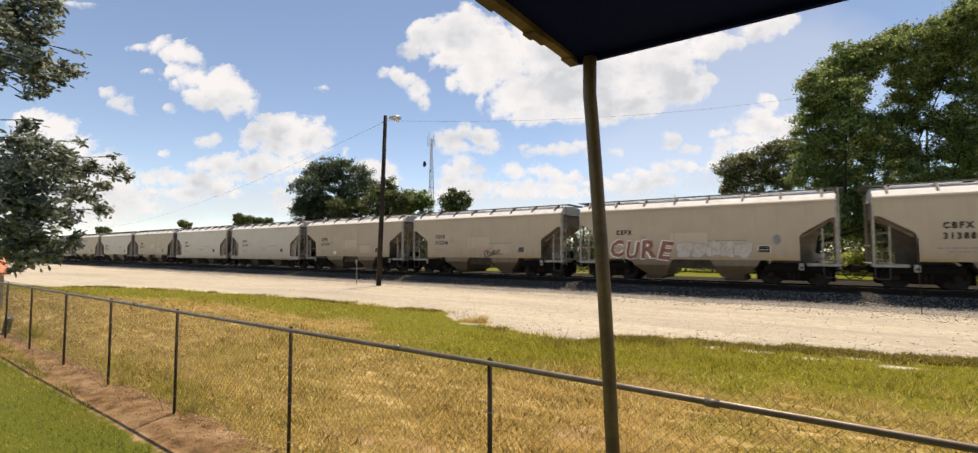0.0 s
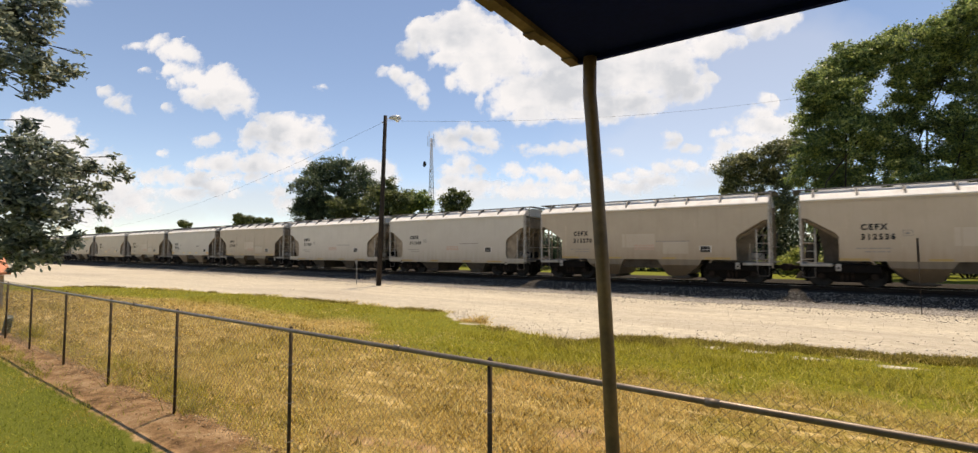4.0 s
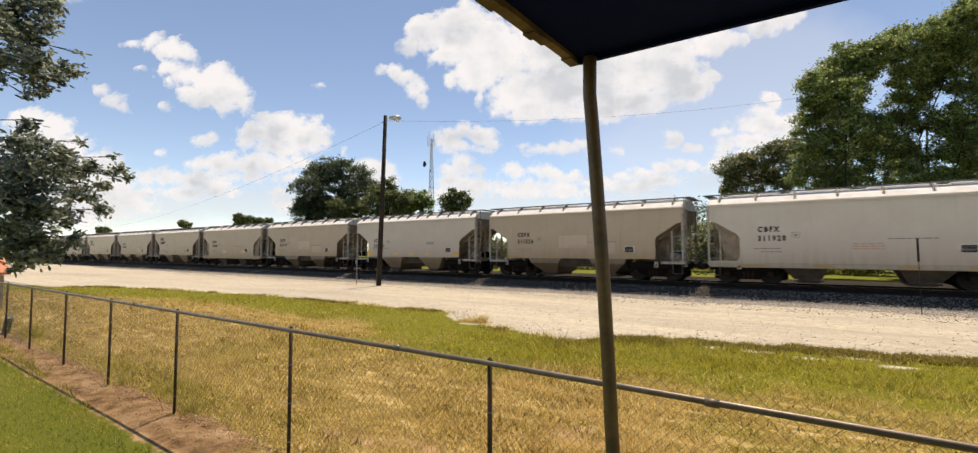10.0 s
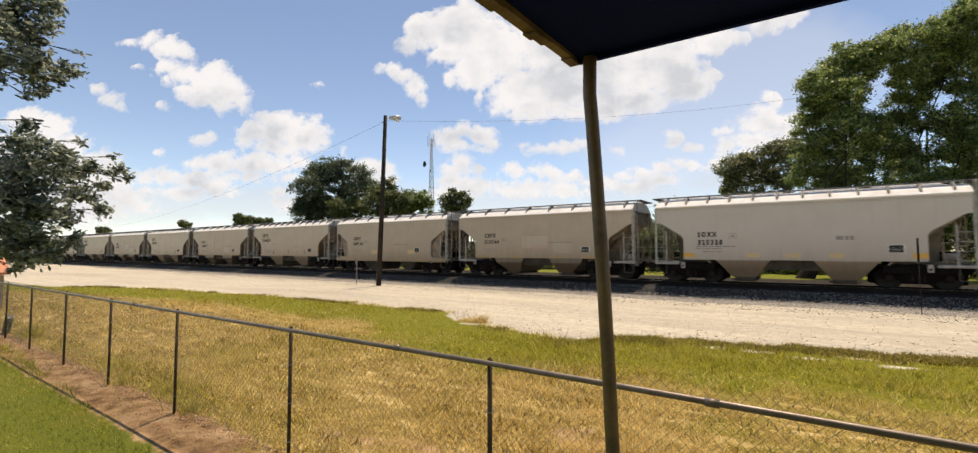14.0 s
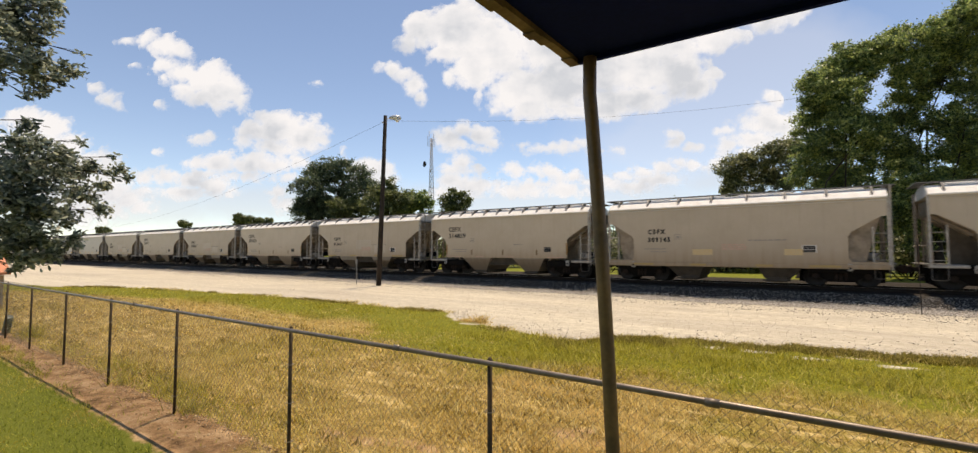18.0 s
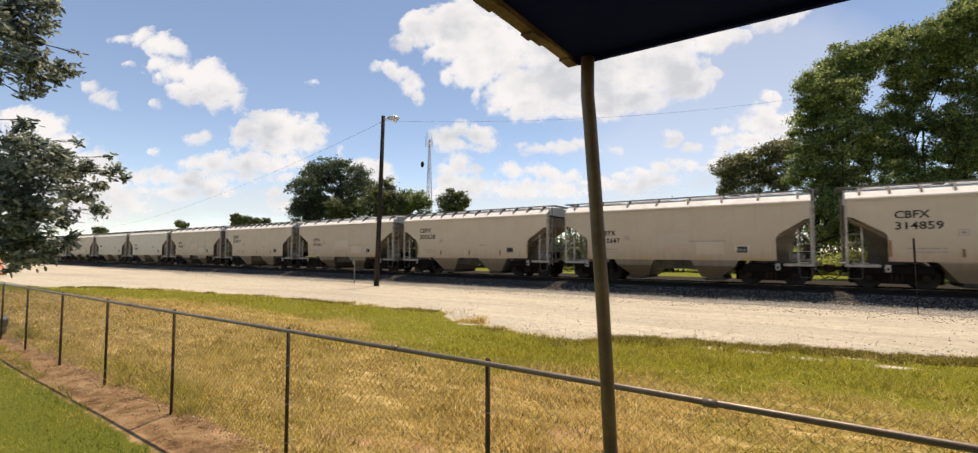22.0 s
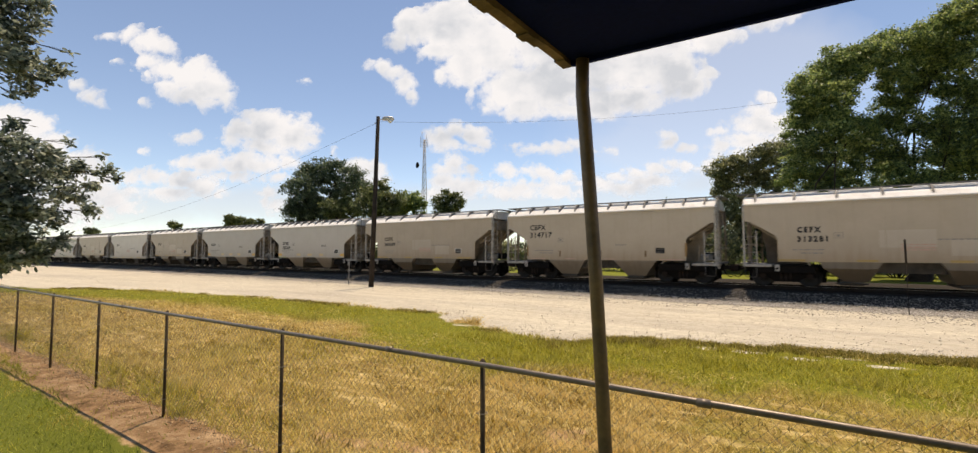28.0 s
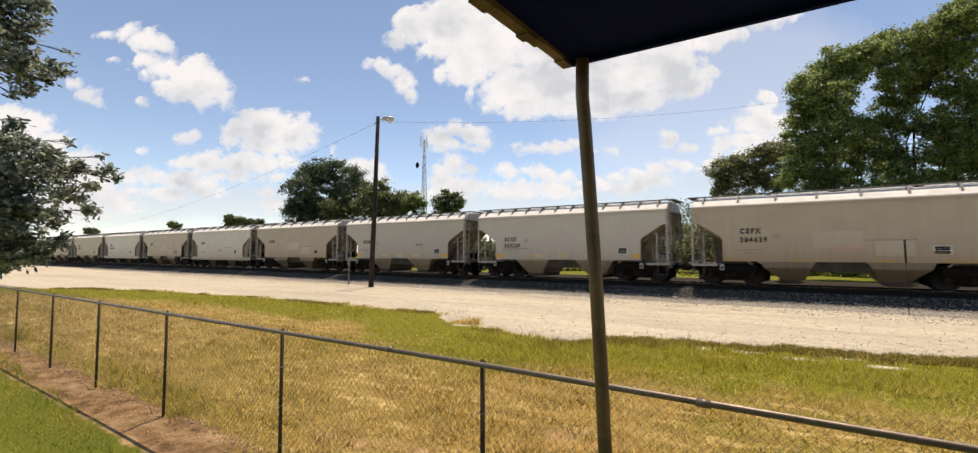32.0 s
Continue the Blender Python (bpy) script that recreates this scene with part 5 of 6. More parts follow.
clouds.append(cloud(2042, [(23.9, 14.6, 2.5, 1.2), (28.5, 15.5, 2.5, 1.2), (32.5, 16.5, 3.6, 1.7), (36.5, 17.5, 3.6, 1.5), (39.8, 18.4, 2.8, 1.5), (42.4, 18.2, 1.3, 1.2), (35.1, 14.9, 6.3, 1.5), (28.5, 13.5, 6.3, 1.7)], 515))
clouds.append(cloud(1450, [(37.9, 24.2, 1.7, 1.2), (39.9, 23.5, 1.5, 1.5), (41.8, 21.7, 2.2, 1.2), (39.2, 22.5, 2.2, 1.2), (43.8, 21.5, 1.1, 0.8)], 757))
clouds.append(cloud(1280, [(58.6, 32.2, 1.6, 1.5), (60.6, 31.5, 1.6, 1.8), (58.1, 28.8, 3.2, 2.0), (54.4, 26.1, 4.4, 2.0), (59.7, 26.1, 5.0, 3.1), (49.8, 25.2, 3.2, 1.5), (63.7, 26.1, 3.3, 2.7), (55.0, 22.8, 6.3, 2.5), (61.6, 22.1, 5.3, 2.4), (50.4, 22.1, 2.8, 1.7), (47.8, 24.8, 1.6, 1.1), (53.6, 20.1, 5.0, 1.5)], 675))
clouds.append(cloud(1846, [(45.1, 17.5, 1.7, 0.9), (47.7, 18.2, 1.8, 1.1)], 749))
clouds += [cloud(far, puffs, 900, 0.21 if far == 4300 else 0.12) for far, puffs in HAZE]

# ---- trees ----
def leaf_material(name, dark, mid_tone, light, gloss=0.45):
    m, nt, b = shader(name)
    geo = nt.nodes.new("ShaderNodeNewGeometry")
    col = ramp(nt, geo.outputs["Random Per Island"], [(0.0, dark), (0.5, mid_tone), (1.0, light)])
    patch = noise_at(nt, 0.5, 3, 0.6)
    col = mix(nt, 0.7, col, ramp(nt, patch, [(0.3, (0.65, 0.7, 0.6)), (0.7, (1.25, 1.2, 1.0))]), "MULTIPLY")
    nt.links.new(col, b.inputs["Base Color"])
    b.inputs["Roughness"].default_value = gloss
    glow = nt.nodes.new("ShaderNodeBsdfTranslucent")
    nt.links.new(col, glow.inputs["Color"])
    both = nt.nodes.new("ShaderNodeMixShader")
    both.inputs[0].default_value = 0.45
    nt.links.new(b.outputs[0], both.inputs[1])
    nt.links.new(glow.outputs[0], both.inputs[2])
    nt.links.new(both.outputs[0], nt.nodes["Material Output"].inputs["Surface"])
    return m


def leaf_cloud(rng, centres, size, slim=0.45, droop=0.0, name="crown", material=None, six=False):
    """One leaf at each centre, turned at random."""
    n = len(centres)
    a = rng.normal(size=(n, 3))
    a[:, 2] = a[:, 2] * 0.6 - droop
    a /= np.linalg.norm(a, axis=1)[:, None]
    b = np.cross(a, rng.normal(size=(n, 3)) + np.array([0, 0, 1.2]))
    b /= np.linalg.norm(b, axis=1)[:, None] + 1e-9
    c = np.cross(a, b)
    s = size * rng.uniform(0.6, 1.3, (n, 1))
    L, W = a * s, b * s * slim
    if six:
        pts = [centres, centres + 0.3 * L + 0.42 * W, centres + 0.7 * L + 0.45 * W, centres + L, centres + 0.7 * L - 0.45 * W, centres + 0.3 * L - 0.42 * W]
        k = 6
    else:
        pts = [centres, centres + 0.5 * L + 0.5 * W, centres + L - 0.08 * c * s, centres + 0.5 * L - 0.5 * W]
        k = 4
    v = np.stack(pts, 1).reshape(-1, 3)
    f = np.arange(n * k).reshape(n, k)
    return soup(name, v, f, material)


def spray(rng, lobes, count, tuft=0.35):
    """Points in small tufts that fill the lobes, most of them towards the outside and the top."""
    lobes = np.array(lobes)
    area = lobes[:, 3] ** 2
    out = []
    for (x, y, z, r), share in zip(lobes, area / area.sum()):
        tufts = max(6, int(4.5 * (r / min(tuft, 0.5 * r)) ** 1.7))
        d = rng.normal(size=(tufts, 3))
        d[:, 2] += 0.25
        d /= np.linalg.norm(d, axis=1)[:, None]
        mid = np.array([x, y, z]) + d * r * (rng.uniform(0.1, 1.0, (tufts, 1)) ** 0.5 + rng.exponential(0.05, (tufts, 1)))
        spread = min(tuft, 0.5 * r) * rng.uniform(0.35, 0.75, tufts)
        which = rng.integers(0, tufts, int(count * share))
        out.append(mid[which] + rng.normal(size=(len(which), 3)) * spread[which][:, None] * np.array([1, 1, 0.65]))
    return np.concatenate(out)


def limbs(tree, rng, base, lobes, thick, bark, fork=0.35):
    """A tapered trunk, and a limb out to each lobe of the crown."""
    base = Vector(base)
    top = Vector(np.mean([l[:3] for l in lobes], axis=0))
    crown_low = min(l[2] - l[3] for l in lobes)
    neck = Vector((base.x * 0.75 + top.x * 0.25, base.y * 0.75 + top.y * 0.25, base.z + (crown_low - base.z) * 0.5 + (top.z - base.z) * 0.5 * fork))
    s = Shape().tube([base + Vector((0, 0, -0.4)), base + Vector((0, 0, 0.15)), base.lerp(neck, 0.3) + Vector((thick * 0.3, 0, 0)), base.lerp(neck, 0.7), neck],
                     [thick * 1.7, thick * 1.25, thick, thick * 0.88, thick * 0.75], 12)
    part("trunk", s, bark, tree)
    thick = thick * min(1.0, (7 / len(lobes)) ** 0.95)
    for x, y, z, r in lobes[::3] if len(lobes) > 14 else lobes:
        end = Vector((x, y, z))
        bend = neck.lerp(end, 0.5) + Vector(rng.normal(size=3) * 0.12 * (end - neck).length)
        far = end + (end - neck).normalized() * r * 0.6
        s = Shape().tube([neck - Vector((0, 0, thick * 0.5)), neck.lerp(bend, 0.5), bend, end, far], [thick * 0.5, thick * 0.42, thick * 0.3, thick * 0.16, thick * 0.04], 7)
        for k in range(4):
            tip = end + Vector(rng.normal(size=3)).normalized() * r * 0.95
            s.tube([bend.lerp(end, 0.6 + 0.1 * k), bend.lerp(tip, 0.75), tip], [thick * 0.12, thick * 0.07, thick * 0.02], 5)
        part("limb", s, bark, tree)


def tree(label, base, lobes, leaves, size, material, bark, thick, seed, slim=0.6, tuft=0.35):
    rng = np.random.default_rng(seed)
    ob = thing("tree", label, "tree")
    limbs(ob, rng, base, lobes, thick, bark)
    data = leaf_cloud(rng, spray(rng, lobes, leaves, tuft), size, slim, name="crown", material=material)
    part("crown", data, None, ob)
    return ob


OAK_LEAF = leaf_material("sunlit_oak_leaves", (0.045, 0.08, 0.036), (0.18, 0.26, 0.10), (0.50, 0.56, 0.20))
DUSTY_LEAF = leaf_material("dusty_leaves", (0.075, 0.085, 0.055), (0.23, 0.25, 0.135), (0.48, 0.48, 0.27))
# brighter leaf tones: sunshine on the low shrubs is put into the colour
HEDGE_LEAF = leaf_material("sunlit_shrub_leaves", (0.16, 0.20, 0.05), (0.40, 0.45, 0.12), (0.66, 0.68, 0.25))
OLIVE_LEAF = leaf_material("olive_leaves", (0.05, 0.072, 0.035), (0.12, 0.15, 0.065), (0.27, 0.30, 0.13))
DARK_LEAF = leaf_material("dark_oak_leaves", (0.034, 0.06, 0.046), (0.09, 0.135, 0.09), (0.21, 0.26, 0.165))
GREY_LEAF = leaf_material("live_oak_leaves", (0.075, 0.10, 0.084), (0.20, 0.235, 0.195), (0.55, 0.59, 0.52), 0.40)

tree("tall oak with rounded green crown and dark trunk", (-0.9, 36.0, 0.0),
     [(0.1, 35.2, 11.6, 1.38), (-0.1, 36.1, 9.9, 1.27), (-0.0, 35.6, 7.8, 1.39), (1.1, 36.3, 12.9, 1.41), (2.1, 36.4, 13.4, 1.31), (1.3, 34.6, 10.7, 1.33), (1.4, 34.4, 8.8, 1.32), (1.7, 37.1, 7.5, 1.4), (2.9, 35.2, 13.2, 1.1), (2.6, 35.1, 9.3, 0.87), (3.1, 37.6, 8.2, 1.23), (-0.4, 35.9, 6.5, 1.18), (0.9, 37.1, 6.0, 1.19), (0.5, 35.9, 10.6, 1.17), (2.1, 36.4, 5.8, 1.14), (0.2, 34.9, 4.4, 1.28), (1.7, 36.4, 4.3, 1.37), (0.8, 37.2, 3.1, 0.95), (2.9, 36.1, 4.6, 1.25), (2.6, 36.8, 3.1, 1.06)],
     140000, 0.145, OAK_LEAF, BARK, 0.42, 11, tuft=0.34)
tree("tall spreading oak with sunlit yellow-green top", (5.2, 37.5, 0.0),
     [(4.3, 38.1, 14.6, 1.32), (5.1, 35.9, 13.8, 1.14), (6.4, 38.4, 14.2, 1.27), (7.3, 37.8, 14.8, 1.37), (8.2, 36.8, 14.3, 2.06), (4.3, 35.8, 12.1, 0.94), (5.9, 38.8, 13.1, 1.07), (6.9, 37.4, 13.0, 1.0), (4.5, 38.3, 10.8, 1.08), (5.5, 38.9, 11.6, 0.92), (4.1, 38.3, 9.4, 1.16), (4.5, 39.0, 7.4, 1.17), (6.2, 37.1, 9.1, 1.14), (7.6, 38.6, 9.1, 1.38), (6.4, 37.3, 6.9, 1.28), (8.0, 39.1, 6.7, 1.82), (8.9, 38.9, 11.3, 1.61), (3.8, 36.1, 5.8, 1.3), (5.4, 36.2, 5.7, 1.05), (8.5, 36.5, 8.0, 2.0), (4.3, 39.2, 4.4, 1.41), (5.8, 37.3, 4.0, 1.44), (7.2, 38.0, 4.1, 1.42), (4.6, 36.8, 2.7, 0.94), (7.4, 38.0, 11.0, 1.08), (5.1, 38.5, 12.7, 0.92)],
     220000, 0.145, OAK_LEAF, BARK, 0.50, 20, tuft=0.34)
tree("smaller dusty green tree beside the tall oak", (-4.4, 46.0, 0.0),
     [(-6.8, 46.0, 8.9, 0.88), (-5.8, 45.7, 9.3, 0.97), (-4.6, 45.6, 9.4, 0.95), (-3.6, 46.3, 9.9, 1.06), (-2.5, 46.3, 10.1, 1.15), (-1.7, 47.2, 9.9, 1.26), (-5.5, 46.5, 8.1, 1.09), (-3.9, 47.3, 8.3, 1.3), (-2.2, 47.1, 8.1, 1.37), (-6.6, 47.5, 7.7, 1.13), (-6.0, 46.5, 5.9, 1.43), (-4.2, 45.0, 5.9, 1.35), (-2.6, 47.1, 5.7, 1.38), (-5.2, 47.4, 4.0, 1.21), (-3.3, 47.2, 3.8, 1.18)],
     46000, 0.19, DUSTY_LEAF, BARK, 0.25, 12, tuft=0.4)
tree("broad oak with dense dark green crown", (-50.5, 37.9, 0.0),
     [(-52.9, 35.6, 6.5, 1.89), (-51.5, 37.2, 6.2, 2.21), (-48.9, 39.0, 6.2, 2.05), (-53.4, 35.0, 8.0, 1.03), (-51.1, 34.3, 9.7, 1.81), (-53.2, 37.3, 11.9, 1.54), (-51.8, 37.6, 12.3, 1.59), (-48.9, 37.6, 12.3, 1.55), (-45.6, 37.9, 11.0, 1.5), (-54.0, 37.5, 8.0, 2.1), (-50.1, 38.0, 9.1, 2.68), (-48.9, 40.6, 9.2, 2.18), (-48.6, 42.0, 10.3, 1.31)],
     52000, 0.25, DARK_LEAF, BARK, 0.40, 13, tuft=0.5)
tree("low bushy tree with olive-green leaves", (-41.4, 36.9, 0.0),
     [(-45.6, 35.0, 6.6, 1.3), (-44.8, 36.6, 6.7, 1.61), (-41.1, 36.6, 7.4, 1.69), (-41.3, 38.5, 9.4, 1.02), (-39.2, 38.2, 7.2, 1.56), (-41.5, 39.0, 6.2, 1.61)],
     20000, 0.27, OLIVE_LEAF, BARK, 0.20, 14, tuft=0.45)
tree("slender tree with thin olive-green crown", (-40.5, 42.4, 0.0),
     [(-42.4, 43.0, 8.2, 1.17), (-39.1, 41.4, 7.9, 1.19), (-38.5, 42.0, 7.2, 0.89), (-40.8, 40.8, 6.5, 1.12)],
     6000, 0.30, OAK_LEAF, BARK, 0.15, 15)
tree("small round dark green tree", (-50.5, 62.3, 0.0),
     [(-51.2, 61.8, 8.7, 1.58), (-49.9, 62.8, 8.7, 1.58), (-52.6, 62.0, 10.5, 1.28), (-50.6, 62.0, 11.4, 1.16), (-49.7, 63.2, 10.9, 1.27), (-48.6, 63.2, 10.0, 0.94), (-50.7, 62.2, 9.6, 1.47)],
     7000, 0.36, OLIVE_LEAF, BARK, 0.18, 16)
tree("distant dark green trees over the train", (-108.6, 58.2, 0.0),
     [(-110.2, 56.6, 9.2, 1.44), (-108.0, 57.9, 8.9, 1.3), (-107.2, 59.7, 8.6, 1.16), (-105.4, 60.9, 8.6, 1.02), (-111.4, 58.2, 7.9, 1.47)],
     5000, 0.50, OLIVE_LEAF, BARK, 0.20, 17)
tree("distant rounded dark green tree", (-154.1, 63.0, 0.0),
     [(-155.3, 63.0, 10.1, 1.11), (-155.5, 64.1, 9.6, 1.12)],
     1500, 0.55, OLIVE_LEAF, BARK, 0.20, 18)
tree("distant rounded dark green tree", (-186.1, 52.8, 0.0),
     [(-188.7, 52.7, 8.7, 1.2), (-187.7, 54.1, 8.3, 1.2)],
     1500, 0.55, OLIVE_LEAF, BARK, 0.20, 19)

# undergrowth and woods beyond the meadow
for bx, by, bw, bh, seed in ((-13.5, 54, 2.2, 2.6, 31), (-1.5, 51, 3.0, 6.5, 32), (3.5, 50, 3.0, 7.0, 33), (8.5, 49, 3.2, 7.0, 34), (13.5, 49, 3.4, 7.0, 35), (-5.5, 49, 2.4, 4.5, 37), (-8.0, 59, 3.0, 4.6, 36), (-22, 72, 4, 7.5, 38), (-15, 72, 4, 8.5, 39), (-28, 72, 4, 6.5, 40), (-9, 70, 4, 9.0, 42), (-13.2, 57, 1.3, 5.9, 43), (-15.5, 58, 1.8, 5.2, 44)):
    r2 = np.random.default_rng(seed)
    bush = thing("bush", "overgrown dark green bush beyond the meadow", "bush", "undergrowth")
    lobes = [(bx + r2.uniform(-bw, bw), by + r2.uniform(-1, 1), bh * r2.uniform(0.35, 0.75), bh * 0.38) for _ in range(7)]
    for x, y, z, r in lobes:
        part("stem", Shape().tube([(bx, by, -0.2), (x, y, z)], [0.06, 0.015], 5), BARK, bush)
    part("crown", leaf_cloud(r2, spray(r2, lobes, 7000, 0.6), 0.26, 0.6, name="crown", material=DARK_LEAF), None, bush)
for k in range(16):
    r2 = np.random.default_rng(60 + k)
    bx, by, bh = -46 + 3.6 * k + r2.uniform(-0.6, 0.6), 43.0 + r2.uniform(-0.8, 0.8), r2.uniform(3.6, 4.7)
    low = -6.5 < bx < 4.5
    if low:
        bh *= 0.55
    bush = thing("bush", "low sunlit yellow-green shrub beyond the lawn" if low else "low dark green shrub in a row beyond the lawn", "bush", "shrubs beyond the lawn")
    lobes = [(bx + r2.uniform(-1.9, 1.9), by + r2.uniform(-0.6, 0.6), bh * r2.uniform(0.2, 0.7), bh * 0.32) for _ in range(9)]
    for x, y, z, r in lobes:
        part("stem", Shape().tube([(bx, by, -0.2), (x, y, z)], [0.05, 0.012], 5), BARK, bush)
    leaf = HEDGE_LEAF if low else (OLIVE_LEAF, DARK_LEAF, DUSTY_LEAF)[k % 3]
    part("crown", leaf_cloud(r2, spray(r2, lobes, 4000 if low else 5500, 0.5), 0.24, 0.6, name="crown", material=leaf), None, bush)
r2 = np.random.default_rng(41)
belt = [(x, 330 + r2.uniform(-15, 15), r2.uniform(2, 7), r2.uniform(3, 5)) for x in np.arange(-420, 420, 6)]
woods = new("far_woods", leaf_cloud(r2, spray(r2, belt, 40000, 1.8), 1.1, 0.7, name="far_woods", material=DARK_LEAF))
tagged(woods, "distant dark green belt of woods", "woods", kind="stuff")

# live oak beside the porch, whose boughs hang into view
rng = np.random.default_rng(21)
live_oak = thing("live_oak", "live oak boughs with small leathery grey-green leaves", "tree")
UPPER = [(-5.14, 0.82, 3.79, 0.137), (-5.16, 0.97, 3.86, 0.122), (-4.89, 1.02, 3.84, 0.059), (-5.32, 0.86, 3.63, 0.132), (-5.17, 0.96, 3.63, 0.121), (-4.98, 1.02, 3.69, 0.05), (-5.0, 0.87, 3.35, 0.115), (-5.35, 1.08, 3.48, 0.117), (-5.38, 1.22, 3.5, 0.082), (-4.9, 1.19, 3.51, 0.02), (-5.37, 1.04, 3.31, 0.095), (-5.22, 0.95, 3.15, 0.04), (-5.02, 0.65, 3.56, 0.184), (-5.17, 0.68, 3.28, 0.142), (-5.32, 1.16, 3.36, 0.048)]
LOWER = [(-5.3, 1.0, 2.91, 0.067), (-4.94, 0.85, 2.69, 0.094), (-5.18, 1.05, 2.75, 0.112), (-4.89, 1.11, 2.65, 0.079), (-5.3, 0.9, 2.51, 0.135), (-5.08, 1.02, 2.53, 0.134), (-5.3, 1.24, 2.59, 0.118), (-5.31, 1.4, 2.63, 0.072), (-5.04, 1.5, 2.59, 0.06), (-5.25, 1.66, 2.58, 0.035), (-5.11, 0.91, 2.28, 0.136), (-4.96, 1.06, 2.31, 0.137), (-5.17, 1.3, 2.37, 0.107), (-4.87, 1.36, 2.24, 0.057), (-5.04, 1.01, 2.1, 0.108), (-5.11, 1.21, 2.16, 0.083), (-5.27, 0.91, 2.06, 0.129), (-5.01, 1.08, 1.97, 0.045), (-5.0, 0.69, 2.37, 0.25), (-5.2, 1.53, 2.75, 0.022), (-5.02, 0.92, 2.92, 0.019), (-5.29, 1.31, 2.86, 0.027), (-5.27, 1.48, 2.47, 0.05), (-5.16, 0.88, 1.89, 0.107), (-5.18, 1.01, 1.91, 0.11), (-5.18, 1.16, 1.9, 0.083), (-5.28, 0.96, 1.77, 0.045), (-5.19, 1.28, 1.99, 0.064)]
limbs(live_oak, rng, (-7.6, -1.4, 0.0), [(-6.6, 0.2, 4.0, 0.5), (-6.6, 0.3, 2.6, 0.5)], 0.16, BARK)
for lobes, count, root in ((UPPER, 5800, Vector((-6.6, 0.3, 3.9))), (LOWER, 11500, Vector((-6.5, 0.3, 2.6)))):
    for x, y, z, r in lobes:
        end = Vector((x, y, z))
        bend = root.lerp(end, 0.55) + Vector(rng.normal(size=3) * 0.1)
        s = Shape().tube([root, bend, end, end + (end - bend).normalized() * r], [0.009, 0.006, 0.003, 0.001], 5)
        for k in range(3):
            tip = end + Vector(rng.normal(size=3)).normalized() * r
            s.tube([bend.lerp(end, 0.7 + 0.1 * k), tip], [0.0025, 0.0008], 4)
        part("twig", s, BARK, live_oak)
    part("crown", leaf_cloud(rng, spray(rng, lobes, count, 0.13), 0.052, 0.38, 0.1, "crown", GREY_LEAF, six=True), None, live_oak)

# ---- grass and stones ----
def blade_material(name, straw_tones, most=1.0):
    """Blades from straw to green; most: how far the green may take over."""
    m, nt, b = shader(name)
    geo = nt.nodes.new("ShaderNodeNewGeometry")
    att = nt.nodes.new("ShaderNodeAttribute")
    att.attribute_name = "lush"
    r = geo.outputs["Random Per Island"]
    straw = ramp(nt, r, straw_tones)
    green = ramp(nt, r, [(0.0, (0.16, 0.165, 0.008)), (0.5, (0.37, 0.36, 0.012)), (1.0, (0.56, 0.51, 0.035))])
    bleach = noise_at(nt, 1.3, 5, 0.65, stretch=(0.6, 1.5, 1))
    if most == 1.0:
        straw = mix(nt, ramp(nt, bleach, [(0.45, (0, 0, 0)), (0.58, (0.85, 0.85, 0.85))]), straw, (0.88, 0.68, 0.30))
    col = mix(nt, calc(nt, "MULTIPLY", att.outputs["Fac"], most), straw, green)
    deep = ramp(nt, r, [(0.0, (0.035, 0.065, 0.006)), (0.5, (0.19, 0.23, 0.022)), (1.0, (0.52, 0.52, 0.09))])
    col = mix(nt, calc(nt, "MULTIPLY", calc(nt, "SUBTRACT", att.outputs["Fac"], 0.8), 5.0, True), col, deep)
    nt.links.new(col, b.inputs["Base Color"])
    b.inputs["Roughness"].default_value = 0.7
    glow = nt.nodes.new("ShaderNodeBsdfTranslucent")
    nt.links.new(col, glow.inputs["Color"])
    both = nt.nodes.new("ShaderNodeMixShader")
    both.inputs[0].default_value = 0.45
    nt.links.new(b.outputs[0], both.inputs[1])
    nt.links.new(glow.outputs[0], both.inputs[2])
    nt.links.new(both.outputs[0], nt.nodes["Material Output"].inputs["Surface"])
    return m


BLADE = blade_material("grass_blades", [(0.0, (0.075, 0.045, 0.01)), (0.30, (0.34, 0.215, 0.045)), (0.66, (0.78, 0.56, 0.155)), (1.0, (1.0, 0.88, 0.47))])


def blades(name, x, y, height, width, lush, rng, lean=0.5, material=None):
    n = len(x)
    z = ground_z(x, y) - 0.004
    a = rng.uniform(0, 2 * np.pi, n)
    h = height * rng.uniform(0.5, 1.4, n)
    w = width * rng.uniform(0.6, 1.3, n)
    tip = rng.normal(size=(n, 2)) * (lean * h)[:, None]
    p = np.stack([x, y, z], 1)
    s = np.stack([np.cos(a) * w, np.sin(a) * w, np.zeros(n)], 1)
    t = p + np.stack([tip[:, 0], tip[:, 1], h], 1)
    v = np.stack([p - s, p + s, t], 1).reshape(-1, 3)
    me = soup(name, v, np.arange(3 * n).reshape(n, 3), material or BLADE)
    me.attributes.new("lush", "FLOAT", "POINT").data.foreach_set("value", np.repeat(np.clip(lush, 0, 1), 3).astype(np.float32))
    return new(name, me)


rng = np.random.default_rng(5)
